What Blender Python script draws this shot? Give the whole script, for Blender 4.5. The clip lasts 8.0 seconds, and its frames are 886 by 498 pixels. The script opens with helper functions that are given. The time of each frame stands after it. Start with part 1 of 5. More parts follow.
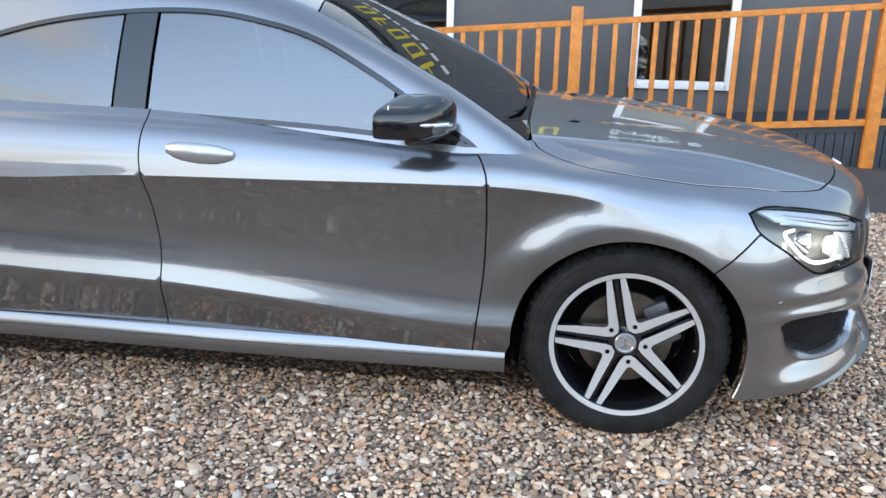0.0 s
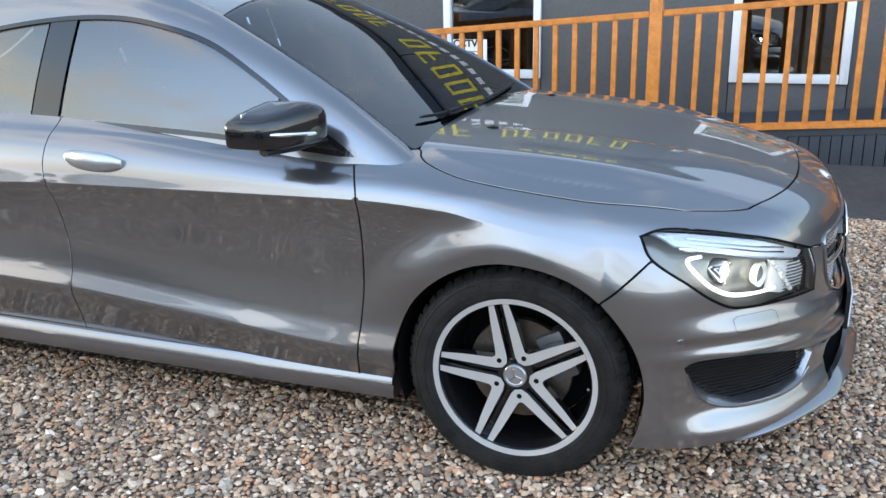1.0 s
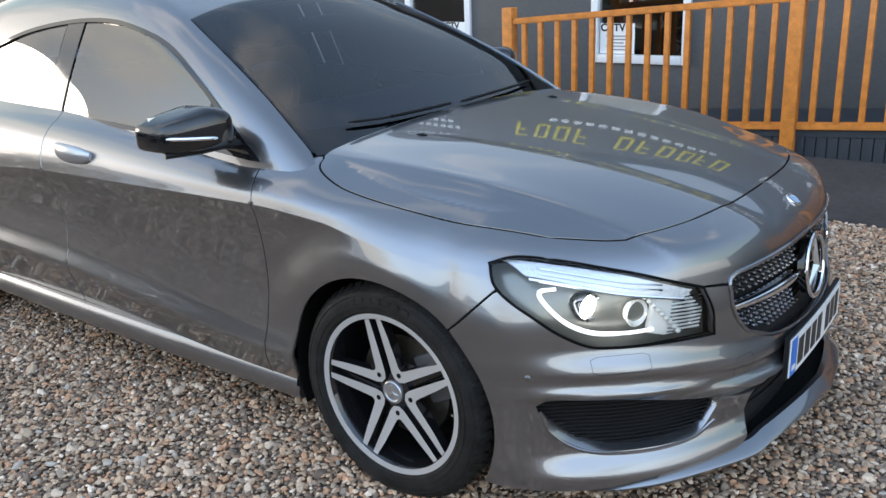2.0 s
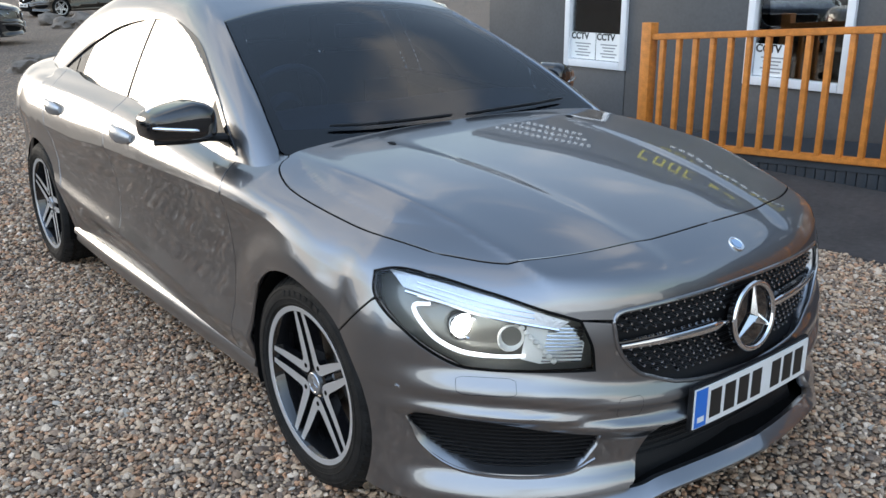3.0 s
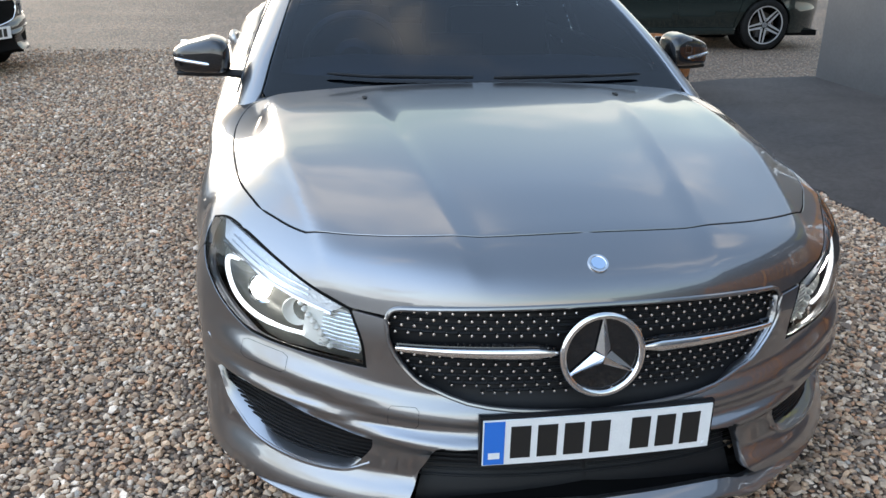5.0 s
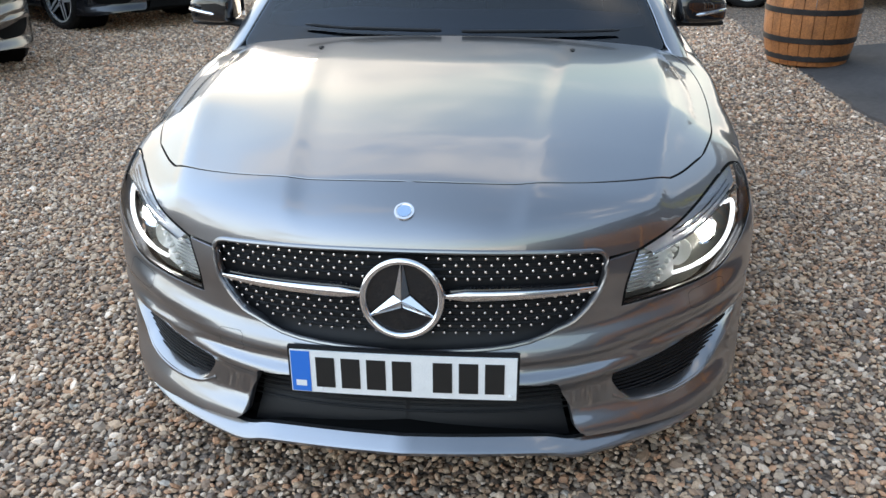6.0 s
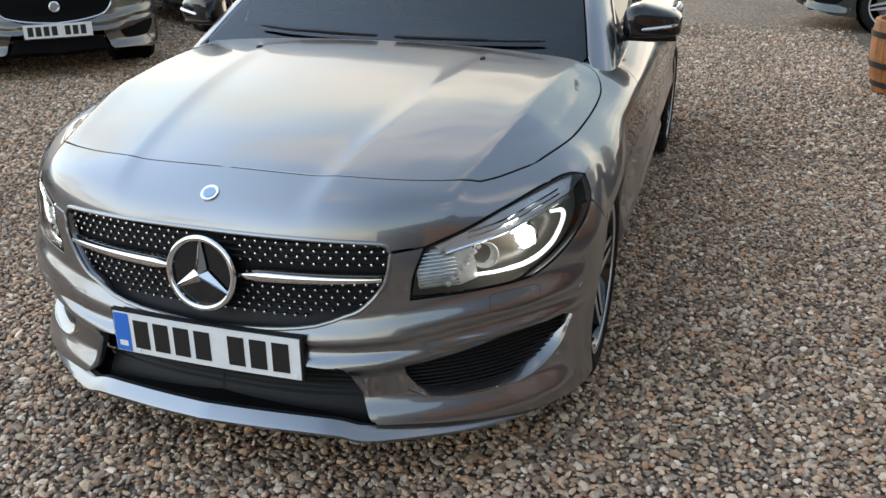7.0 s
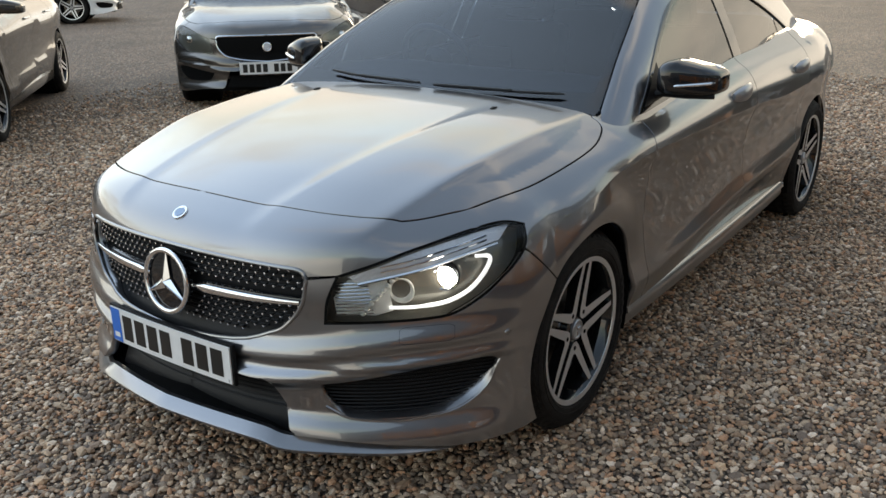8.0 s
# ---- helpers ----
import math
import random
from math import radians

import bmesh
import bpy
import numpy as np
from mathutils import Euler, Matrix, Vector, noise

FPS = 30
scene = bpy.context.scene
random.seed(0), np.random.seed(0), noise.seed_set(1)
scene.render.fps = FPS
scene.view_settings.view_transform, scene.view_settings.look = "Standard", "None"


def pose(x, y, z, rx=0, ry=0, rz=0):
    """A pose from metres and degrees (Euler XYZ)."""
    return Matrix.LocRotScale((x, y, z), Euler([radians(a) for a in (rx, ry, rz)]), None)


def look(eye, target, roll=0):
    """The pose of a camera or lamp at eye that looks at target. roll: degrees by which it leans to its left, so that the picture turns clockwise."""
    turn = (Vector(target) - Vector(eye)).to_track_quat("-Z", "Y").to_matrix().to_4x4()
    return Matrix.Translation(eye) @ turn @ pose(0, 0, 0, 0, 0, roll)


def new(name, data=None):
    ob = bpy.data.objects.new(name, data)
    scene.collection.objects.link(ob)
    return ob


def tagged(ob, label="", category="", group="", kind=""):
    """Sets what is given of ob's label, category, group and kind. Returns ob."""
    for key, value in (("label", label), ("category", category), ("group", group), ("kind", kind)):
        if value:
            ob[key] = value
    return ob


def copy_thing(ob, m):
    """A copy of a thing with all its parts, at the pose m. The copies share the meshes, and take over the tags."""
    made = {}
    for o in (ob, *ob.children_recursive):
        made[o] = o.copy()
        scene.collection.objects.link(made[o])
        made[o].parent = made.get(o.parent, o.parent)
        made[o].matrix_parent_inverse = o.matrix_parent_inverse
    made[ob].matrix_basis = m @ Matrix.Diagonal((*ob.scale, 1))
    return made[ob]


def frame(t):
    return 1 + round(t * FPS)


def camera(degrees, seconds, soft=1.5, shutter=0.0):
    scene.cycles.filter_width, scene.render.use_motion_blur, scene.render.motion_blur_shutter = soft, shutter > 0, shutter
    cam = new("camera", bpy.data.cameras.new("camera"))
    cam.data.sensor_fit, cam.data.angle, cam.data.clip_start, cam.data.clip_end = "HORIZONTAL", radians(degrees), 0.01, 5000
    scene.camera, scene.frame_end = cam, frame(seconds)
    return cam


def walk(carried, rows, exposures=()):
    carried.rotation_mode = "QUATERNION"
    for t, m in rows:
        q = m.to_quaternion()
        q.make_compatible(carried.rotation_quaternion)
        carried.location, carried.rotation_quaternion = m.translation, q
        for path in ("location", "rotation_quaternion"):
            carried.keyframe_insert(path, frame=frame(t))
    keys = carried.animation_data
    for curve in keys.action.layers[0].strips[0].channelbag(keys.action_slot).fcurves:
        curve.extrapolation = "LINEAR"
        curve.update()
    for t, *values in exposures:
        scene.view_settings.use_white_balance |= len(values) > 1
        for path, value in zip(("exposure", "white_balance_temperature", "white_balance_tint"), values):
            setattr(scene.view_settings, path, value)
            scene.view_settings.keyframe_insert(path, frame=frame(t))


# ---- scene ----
cam = camera(54.0, 8.0)
PATH = [
    (0, (-0.24, -3.404, 1.371), (-0.491, -1.506, 0.793), 1.0),
    (0.5, (0.164, -3.2, 1.373), (-0.388, -1.371, 0.781), -1.0),
    (1, (0.583, -2.991, 1.381), (-0.074, -1.197, 0.789), -1.1),
    (1.5, (1.031, -2.789, 1.418), (0.191, -1.075, 0.823), -0.4),
    (1.7, (1.188, -2.646, 1.428), (0.221, -1.009, 0.81), -1.4),
    (3, (2.036, -1.954, 1.456), (0.54, -0.775, 0.845), -0.5),
    (3.5, (2.163, -1.583, 1.443), (0.57, -0.576, 0.773), 0.2),
    (4, (2.309, -1.253, 1.447), (0.576, -0.522, 0.767), 0.5),
    (5.3, (2.504, -0.333, 1.434), (0.657, -0.21, 0.679), -0.1),
    (5.5, (2.558, -0.085, 1.436), (0.723, -0.142, 0.644), -1.2),
    (6, (2.584, 0.261, 1.452), (0.757, 0.081, 0.657), -0.4),
    (6.5, (2.538, 0.702, 1.433), (0.744, 0.284, 0.654), -1.1),
    (7, (2.511, 1.142, 1.428), (0.751, 0.57, 0.669), -0.2),
    (7.5, (2.407, 1.545, 1.425), (0.745, 0.672, 0.736), -1.6),
    (8, (2.255, 1.943, 1.46), (0.724, 0.841, 0.795), -0.9),
]
walk(cam, [(t, look(eye, target, roll)) for t, eye, target, roll in PATH], exposures=[(0.0, 1.75, 6600, 10.0), (1.0, 1.64, 6550, 10.0), (1.5, 1.45, 6500, 10.0), (3.0, 1.17, 6600, 10.0), (4.0, 1.26, 6650, 10.0), (5.5, 1.56, 6750, 10.0), (6.5, 1.58, 7000, 10.0), (7.0, 1.32, 7200, 10.0), (7.5, 1.27, 7400, 10.0), (8.0, 1.02, 7600, 10.0)])

# ---- light ----
world = bpy.data.worlds.new("sky")
scene.world = world
world.use_nodes = True
WN, WL = world.node_tree.nodes, world.node_tree.links
WN.clear()
SUN_EL, SUN_ROT = radians(9), radians(253)
sky = WN.new("ShaderNodeTexSky")
sky.sky_type, sky.sun_disc = "NISHITA", False
sky.sun_elevation, sky.sun_rotation = SUN_EL, SUN_ROT
sky.air_density, sky.dust_density, sky.ozone_density = 1.0, 0.5, 1.6
tc = WN.new("ShaderNodeTexCoord")
mp = WN.new("ShaderNodeMapping")
mp.inputs["Scale"].default_value = (1.0, 1.0, 2.4)
cl = WN.new("ShaderNodeTexNoise")
cl.inputs["Scale"].default_value, cl.inputs["Detail"].default_value = 2.3, 5.0
cl.inputs["Roughness"].default_value = 0.5
sx = WN.new("ShaderNodeSeparateXYZ")
bank = WN.new("ShaderNodeMapRange")  # the cloud lies thicker towards the horizon
bank.interpolation_type = "SMOOTHSTEP"
bank.inputs["From Min"].default_value, bank.inputs["From Max"].default_value = 0.02, 0.55
bank.inputs["To Min"].default_value, bank.inputs["To Max"].default_value = 0.10, -0.03
add = WN.new("ShaderNodeMath")
add.operation = "ADD"
cr = WN.new("ShaderNodeValToRGB")
cr.color_ramp.interpolation = "EASE"
cr.color_ramp.elements[0].position, cr.color_ramp.elements[1].position = 0.52, 0.72
glow = WN.new("ShaderNodeMix")  # cloud takes some of the sky's own light
glow.data_type, glow.blend_type = "RGBA", "ADD"
glow.inputs["Factor"].default_value = 0.30
glow.inputs["A"].default_value = (3.5, 3.35, 3.2, 1)
cmix = WN.new("ShaderNodeMix")
cmix.data_type = "RGBA"
bg = WN.new("ShaderNodeBackground")
bg.inputs["Strength"].default_value = 0.15
wo = WN.new("ShaderNodeOutputWorld")
WL.new(tc.outputs["Generated"], mp.inputs["Vector"])
WL.new(tc.outputs["Generated"], sx.inputs[0])
WL.new(sx.outputs["Z"], bank.inputs["Value"])
WL.new(mp.outputs["Vector"], cl.inputs["Vector"])
WL.new(cl.outputs["Fac"], add.inputs[0])
WL.new(bank.outputs[0], add.inputs[1])
lee = WN.new("ShaderNodeVectorMath")  # and thinner to the open side
lee.operation = "DOT_PRODUCT"
lee.inputs[1].default_value = (-0.05, 0.01, 0)
add2 = WN.new("ShaderNodeMath")
add2.operation = "ADD"
WL.new(tc.outputs["Generated"], lee.inputs[0])
WL.new(add.outputs[0], add2.inputs[0])
WL.new(lee.outputs["Value"], add2.inputs[1])
WL.new(add2.outputs[0], cr.inputs["Fac"])
WL.new(cr.outputs["Color"], cmix.inputs["Factor"])
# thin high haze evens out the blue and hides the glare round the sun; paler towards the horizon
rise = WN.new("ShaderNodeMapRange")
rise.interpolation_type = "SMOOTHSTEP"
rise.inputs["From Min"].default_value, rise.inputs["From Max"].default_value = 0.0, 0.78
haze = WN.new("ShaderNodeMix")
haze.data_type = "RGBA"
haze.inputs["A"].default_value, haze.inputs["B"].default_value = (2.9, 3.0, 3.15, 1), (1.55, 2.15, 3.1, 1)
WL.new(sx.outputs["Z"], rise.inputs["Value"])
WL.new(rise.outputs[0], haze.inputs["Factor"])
# haze also scaled up low beyond the roof, added to brighten the windscreen
roof_side = WN.new("ShaderNodeVectorMath")
roof_side.operation = "DOT_PRODUCT"
roof_side.inputs[1].default_value = (0.15, 0.99, 0)
low_lift = WN.new("ShaderNodeMapRange")
low_lift.interpolation_type = "SMOOTHSTEP"
low_lift.inputs["From Min"].default_value, low_lift.inputs["From Max"].default_value = 0.0, 0.85
low_lift.inputs["To Min"].default_value, low_lift.inputs["To Max"].default_value = 1.0, 1.5
pale = WN.new("ShaderNodeVectorMath")
pale.operation = "SCALE"
pale.inputs[0].default_value = (2.55, 2.9, 3.3)
WL.new(tc.outputs["Generated"], roof_side.inputs[0])
WL.new(roof_side.outputs["Value"], low_lift.inputs["Value"])
WL.new(low_lift.outputs[0], pale.inputs["Scale"])
WL.new(pale.outputs["Vector"], haze.inputs["A"])
cap = WN.new("ShaderNodeMix")
cap.data_type, cap.blend_type = "RGBA", "DARKEN"
cap.inputs["Factor"].default_value = 1
cap.inputs["B"].default_value = (3.8, 3.4, 2.6, 1)
veil = WN.new("ShaderNodeMix")
veil.data_type = "RGBA"
veil.inputs["Factor"].default_value = 0.6
WL.new(sky.outputs["Color"], cap.inputs["A"])
# haze scaled brighter over the yard's open side, added to light the car's flank
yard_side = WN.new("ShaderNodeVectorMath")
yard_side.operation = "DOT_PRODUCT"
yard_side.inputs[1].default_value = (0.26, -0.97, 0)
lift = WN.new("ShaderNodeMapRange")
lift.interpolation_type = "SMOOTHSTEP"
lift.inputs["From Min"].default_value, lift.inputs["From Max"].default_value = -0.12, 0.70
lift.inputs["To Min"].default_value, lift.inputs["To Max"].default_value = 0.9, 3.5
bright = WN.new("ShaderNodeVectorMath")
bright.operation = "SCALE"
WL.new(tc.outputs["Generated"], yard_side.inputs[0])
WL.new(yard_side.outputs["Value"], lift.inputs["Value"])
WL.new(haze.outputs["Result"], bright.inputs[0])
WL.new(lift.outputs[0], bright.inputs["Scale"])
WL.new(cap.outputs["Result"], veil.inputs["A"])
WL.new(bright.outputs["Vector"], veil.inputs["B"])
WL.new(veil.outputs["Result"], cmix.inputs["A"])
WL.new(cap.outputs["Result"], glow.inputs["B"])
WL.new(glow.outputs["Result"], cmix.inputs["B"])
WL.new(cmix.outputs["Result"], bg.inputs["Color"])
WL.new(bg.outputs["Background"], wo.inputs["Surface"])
sun = new("sun", bpy.data.lights.new("sun", "SUN"))
sun.data.energy, sun.data.angle, sun.data.color = 0.5, radians(20), (1.0, 0.88, 0.72)
sun.matrix_world = look((0, 0, 20), (-20 * math.sin(SUN_ROT), -20 * math.cos(SUN_ROT), 20 - 20 * math.tan(SUN_EL)))


# ---- materials ----
def mat(name, colour, rough=0.5, metal=0.0, coat=0.0, vary=0.0, scale=20.0, bump=0.0, bscale=200.0, spec=0.5):
    """A plain surface with colour variation at two scales and fine relief."""
    m = bpy.data.materials.new(name)
    m.use_nodes = True
    n, l = m.node_tree.nodes, m.node_tree.links
    b = n["Principled BSDF"]
    b.inputs["Base Color"].default_value = (*colour, 1)
    b.inputs["Roughness"].default_value = rough
    b.inputs["Metallic"].default_value = metal
    b.inputs["Coat Weight"].default_value = coat
    b.inputs["Coat Roughness"].default_value = 0.02
    b.inputs["Specular IOR Level"].default_value = spec
    g = n.new("ShaderNodeTexCoord")
    if vary:
        t1, t2 = n.new("ShaderNodeTexNoise"), n.new("ShaderNodeTexNoise")
        t1.inputs["Scale"].default_value, t2.inputs["Scale"].default_value = scale, scale * 9
        t1.inputs["Detail"].default_value = t2.inputs["Detail"].default_value = 5
        add = n.new("ShaderNodeMath")
        add.operation = "ADD"
        rng = n.new("ShaderNodeMapRange")
        rng.inputs["From Min"].default_value, rng.inputs["From Max"].default_value = 0.7, 1.3
        rng.inputs["To Min"].default_value, rng.inputs["To Max"].default_value = 1 - vary, 1 + vary
        mul = n.new("ShaderNodeMix")
        mul.data_type, mul.blend_type = "RGBA", "MULTIPLY"
        mul.inputs["Factor"].default_value = 1
        mul.inputs["A"].default_value = (*colour, 1)
        for t in (t1, t2):
            l.new(g.outputs["Object"], t.inputs["Vector"])
        l.new(t1.outputs["Fac"], add.inputs[0])
        l.new(t2.outputs["Fac"], add.inputs[1])
        l.new(add.outputs[0], rng.inputs["Value"])
        l.new(rng.outputs[0], mul.inputs["B"])
        l.new(mul.outputs["Result"], b.inputs["Base Color"])
    if bump:
        t3, bp = n.new("ShaderNodeTexNoise"), n.new("ShaderNodeBump")
        t3.inputs["Scale"].default_value, t3.inputs["Detail"].default_value = bscale, 4
        bp.inputs["Strength"].default_value, bp.inputs["Distance"].default_value = bump, 0.004
        l.new(g.outputs["Object"], t3.inputs["Vector"])
        l.new(t3.outputs["Fac"], bp.inputs["Height"])
        l.new(bp.outputs["Normal"], b.inputs["Normal"])
    return m


def glass(name, tint, rough=0.0, ior=1.85):
    """A thin pane: clear body, gloss by Fresnel."""
    m = bpy.data.materials.new(name)
    m.use_nodes = True
    n, l = m.node_tree.nodes, m.node_tree.links
    n.clear()
    tr, gl, fr, mx, o = (n.new("ShaderNode" + k) for k in ("BsdfTransparent", "BsdfGlossy", "Fresnel", "MixShader", "OutputMaterial"))
    tr.inputs["Color"].default_value = (*tint, 1)
    gl.inputs["Roughness"].default_value = rough
    fr.inputs["IOR"].default_value = ior
    l.new(fr.outputs[0], mx.inputs[0])
    l.new(tr.outputs[0], mx.inputs[1])
    l.new(gl.outputs[0], mx.inputs[2])
    l.new(mx.outputs[0], o.inputs["Surface"])
    return m


PAINT = mat("metallic_grey_paint", (0.205, 0.209, 0.222), 0.29, 0.92, 1.0, vary=0.06, scale=900)
PAINT.node_tree.nodes["Principled BSDF"].inputs["Coat IOR"].default_value = 1.95
PAINT.node_tree.nodes["Principled BSDF"].inputs["Coat Roughness"].default_value = 0.028
BLACK = mat("black_plastic", (0.012, 0.012, 0.013), 0.45, bump=0.15, bscale=900, spec=0.2)
MATT = mat("matt_black", (0.005, 0.005, 0.005), 0.8, spec=0.08)
GLOSS = mat("gloss_black", (0.008, 0.008, 0.009), 0.06, 0, 0.6)
CHROME = mat("chrome", (0.82, 0.83, 0.85), 0.10, 1.0)
ALU = mat("machined_aluminium", (0.76, 0.77, 0.78), 0.30, 0.7, bump=0.03, bscale=1500)
SILVER = mat("silver_paint", (0.45, 0.46, 0.48), 0.3, 0.8)
RUBBER = mat("tyre_rubber", (0.013, 0.0125, 0.012), 0.68, spec=0.2, vary=0.6, scale=22, bump=0.5, bscale=260)
DISC = mat("brake_disc_steel", (0.14, 0.12, 0.10), 0.38, 0.9, vary=0.3, scale=30)
SCREEN = glass("tinted_glass", (0.38, 0.53, 0.70), ior=1.72)
SIDEGLASS = glass("dark_side_glass", (0.20, 0.25, 0.27), 0.008, ior=2.9)
LENS = glass("clear_lens", (0.95, 0.96, 0.97), ior=1.42)
PLATE = mat("white_plate", (0.78, 0.78, 0.77), 0.35, vary=0.05, scale=30)
BLUE = mat("blue_band", (0.02, 0.16, 0.60), 0.35)
INK = mat("black_ink", (0.012, 0.012, 0.012), 0.4)
TRIM = mat("interior_trim", (0.020, 0.023, 0.031), 0.7, bump=0.2, bscale=500)


# ---- mesh helpers ----
def mesh_object(name, verts, faces, materials, parent=None, label="", smooth=True, normals=None, index=None):
    me = bpy.data.meshes.new(name)
    me.from_pydata([tuple(v) for v in verts], [], [tuple(f) for f in faces])
    for m in (materials if isinstance(materials, (list, tuple)) else [materials]):
        me.materials.append(m)
    if index is not None:
        me.polygons.foreach_set("material_index", index)
    me.polygons.foreach_set("use_smooth", [smooth] * len(me.polygons))
    me.update()
    if normals is not None:
        me.normals_split_custom_set_from_vertices([tuple(v) for v in normals])
    ob = new(name, me)
    ob.parent = parent
    if label:
        tagged(ob, label)
    return ob


def part(name, bm, material, parent, label="", smooth=True):
    """Links a bmesh as one mesh object under a thing or a part."""
    me = bpy.data.meshes.new(name)
    bmesh.ops.recalc_face_normals(bm, faces=bm.faces)
    bm.to_mesh(me)
    bm.free()
    for m in (material if isinstance(material, (list, tuple)) else [material]):
        me.materials.append(m)
    me.polygons.foreach_set("use_smooth", [smooth] * len(me.polygons))
    if smooth:
        me.set_sharp_from_angle(angle=radians(35))
    ob = new(name, me)
    ob.parent = parent
    if label:
        tagged(ob, label)
    return ob


def box(bm, lo, hi, bevel=0.0, m=None, mi=0):
    r = bmesh.ops.create_cube(bm, size=1)
    vs = r["verts"]
    for v in vs:
        v.co = Vector([(a + b) / 2 + c * (b - a) for a, b, c in zip(lo, hi, v.co)])
    if bevel:
        es = list({e for v in vs for e in v.link_edges})
        rb = bmesh.ops.bevel(bm, geom=es, offset=bevel, segments=2, affect="EDGES", profile=0.6)
        vs = list({v for f in rb["faces"] for v in f.verts} | {v for v in vs if v.is_valid})
    if m is not None:
        bmesh.ops.transform(bm, matrix=m, verts=vs)
    if mi:
        for f in {f for v in vs for f in v.link_faces}:
            f.material_index = mi
    return bm


def boxed(lo, hi, bevel=0.0, m=None):
    return box(bmesh.new(), lo, hi, bevel, m)


def lathe(bm, profile, steps, m=None, closed=False, mi=0):
    """Turns a profile of (radius, height) round the z axis."""
    rings = []
    for k in range(steps):
        a = 2 * math.pi * k / steps
        rings.append([bm.verts.new((r * math.cos(a), r * math.sin(a), h)) for r, h in profile])
    n = len(profile)
    for k in range(steps):
        a, b = rings[k], rings[(k + 1) % steps]
        for i in range(n if closed else n - 1):
            f = bm.faces.new((a[i], b[i], b[(i + 1) % n], a[(i + 1) % n]))
            f.material_index = mi
    vs = [v for r in rings for v in r]
    if m is not None:
        bmesh.ops.transform(bm, matrix=m, verts=vs)
    return bm


def tube(points, radius, sides=8, flat=1.0, up=(0, 0, 1)):
    """A round or flattened bar along a line of points."""
    bm = bmesh.new()
    pts = [Vector(p) for p in points]
    rows = []
    for i, p in enumerate(pts):
        d = (pts[min(i + 1, len(pts) - 1)] - pts[max(i - 1, 0)]).normalized()
        s = d.cross(Vector(up)).normalized()
        u = s.cross(d)
        r = radius[i] if isinstance(radius, (list, tuple)) else radius
        rows.append([bm.verts.new(p + r * (math.cos(a) * s + flat * math.sin(a) * u)) for a in (2 * math.pi * k / sides for k in range(sides))])
    for a, b in zip(rows, rows[1:]):
        for k in range(sides):
            bm.faces.new((a[k], a[(k + 1) % sides], b[(k + 1) % sides], b[k]))
    bm.faces.new(rows[0])
    bm.faces.new(rows[-1])
    return bm


def curve(xs, ys):
    """A smooth curve through points, without overshoot."""
    xs, ys = np.array(xs, float), np.array(ys, float)
    h = np.diff(xs)
    d = np.diff(ys) / h
    m = np.zeros_like(ys)
    for i in range(1, len(xs) - 1):
        if d[i - 1] * d[i] > 0:
            w1, w2 = 2 * h[i] + h[i - 1], h[i] + 2 * h[i - 1]
            m[i] = (w1 + w2) / (w1 / d[i - 1] + w2 / d[i])
    m[0], m[-1] = d[0], d[-1]

    def at(x):
        x = np.clip(np.asarray(x, float), xs[0], xs[-1])
        i = np.clip(np.searchsorted(xs, x) - 1, 0, len(xs) - 2)
        t = (x - xs[i]) / h[i]
        return ((1 + 2 * t) * (1 - t) ** 2 * ys[i] + t * (1 - t) ** 2 * h[i] * m[i]
                + t * t * (3 - 2 * t) * ys[i + 1] + t * t * (t - 1) * h[i] * m[i + 1])
    return at


def step(a, b, x):
    t = np.clip((x - a) / (b - a), 0, 1)
    return t * t * (3 - 2 * t)


def spline(points, n=8, corners=()):
    """A line of 3D points, smooth but at the given corners."""
    P = [np.array(p, float) for p in points]
    out = []
    for i in range(len(P) - 1):
        p0 = P[i - 1] if i > 0 and i not in corners else 2 * P[i] - P[i + 1]
        p3 = P[i + 2] if i + 2 < len(P) and i + 1 not in corners else 2 * P[i + 1] - P[i]
        for k in range(n):
            t = k / n
            out.append(0.5 * (2 * P[i] + (P[i + 1] - p0) * t + (2 * p0 - 5 * P[i] + 4 * P[i + 1] - p3) * t * t
                              + (3 * P[i] - p0 - 3 * P[i + 1] + p3) * t ** 3))
    out.append(P[-1])
    return out


# ---- the saloon car: one smooth body form, cut into panels ----
# x forward from the front axle, y to the car's left, z up
CREASE_Z = curve((-3.7, -3.0, -2.5, -2.02, -1.56, -1.08, -0.45, -0.2, 0.0, 0.25, 0.5), (0.80, 0.775, 0.765, 0.762, 0.786, 0.794, 0.802, 0.785, 0.755, 0.715, 0.70))
LOW_Z = curve((-3.7, -2.6, -2.06, -1.49, -1.09, -0.47, 0.0), (0.50, 0.50, 0.456, 0.433, 0.40, 0.348, 0.34))
BELT_Z = curve((-3.0, -2.5, -2.05, -1.49, -0.86, -0.51, -0.32, -0.178, 0.0, 0.2, 0.43), (0.985, 0.985, 0.982, 0.975, 0.935, 0.905, 0.893, 0.866, 0.838, 0.812, 0.79))
WIDE = curve((-3.7, -3.1, -2.7, -2.2, -1.6, -1.0, -0.4, 0.0, 0.25, 0.6), (0.78, 0.835, 0.876, 0.880, 0.882, 0.882, 0.878, 0.872, 0.868, 0.866))
ABOVE = curve((0, 0.3, 0.55, 0.8, 1.0, 1.3), (0, 0.010, 0.030, 0.066, 0.105, 0.17))
UNDER = curve((0, 0.10, 0.30, 0.55, 0.80, 1.0), (0, 0.014, 0.029, 0.035, 0.027, 0.008))
TUCK = curve((0, 0.03, 0.08, 0.16, 0.4), (0, 0.008, 0.027, 0.052, 0.09))
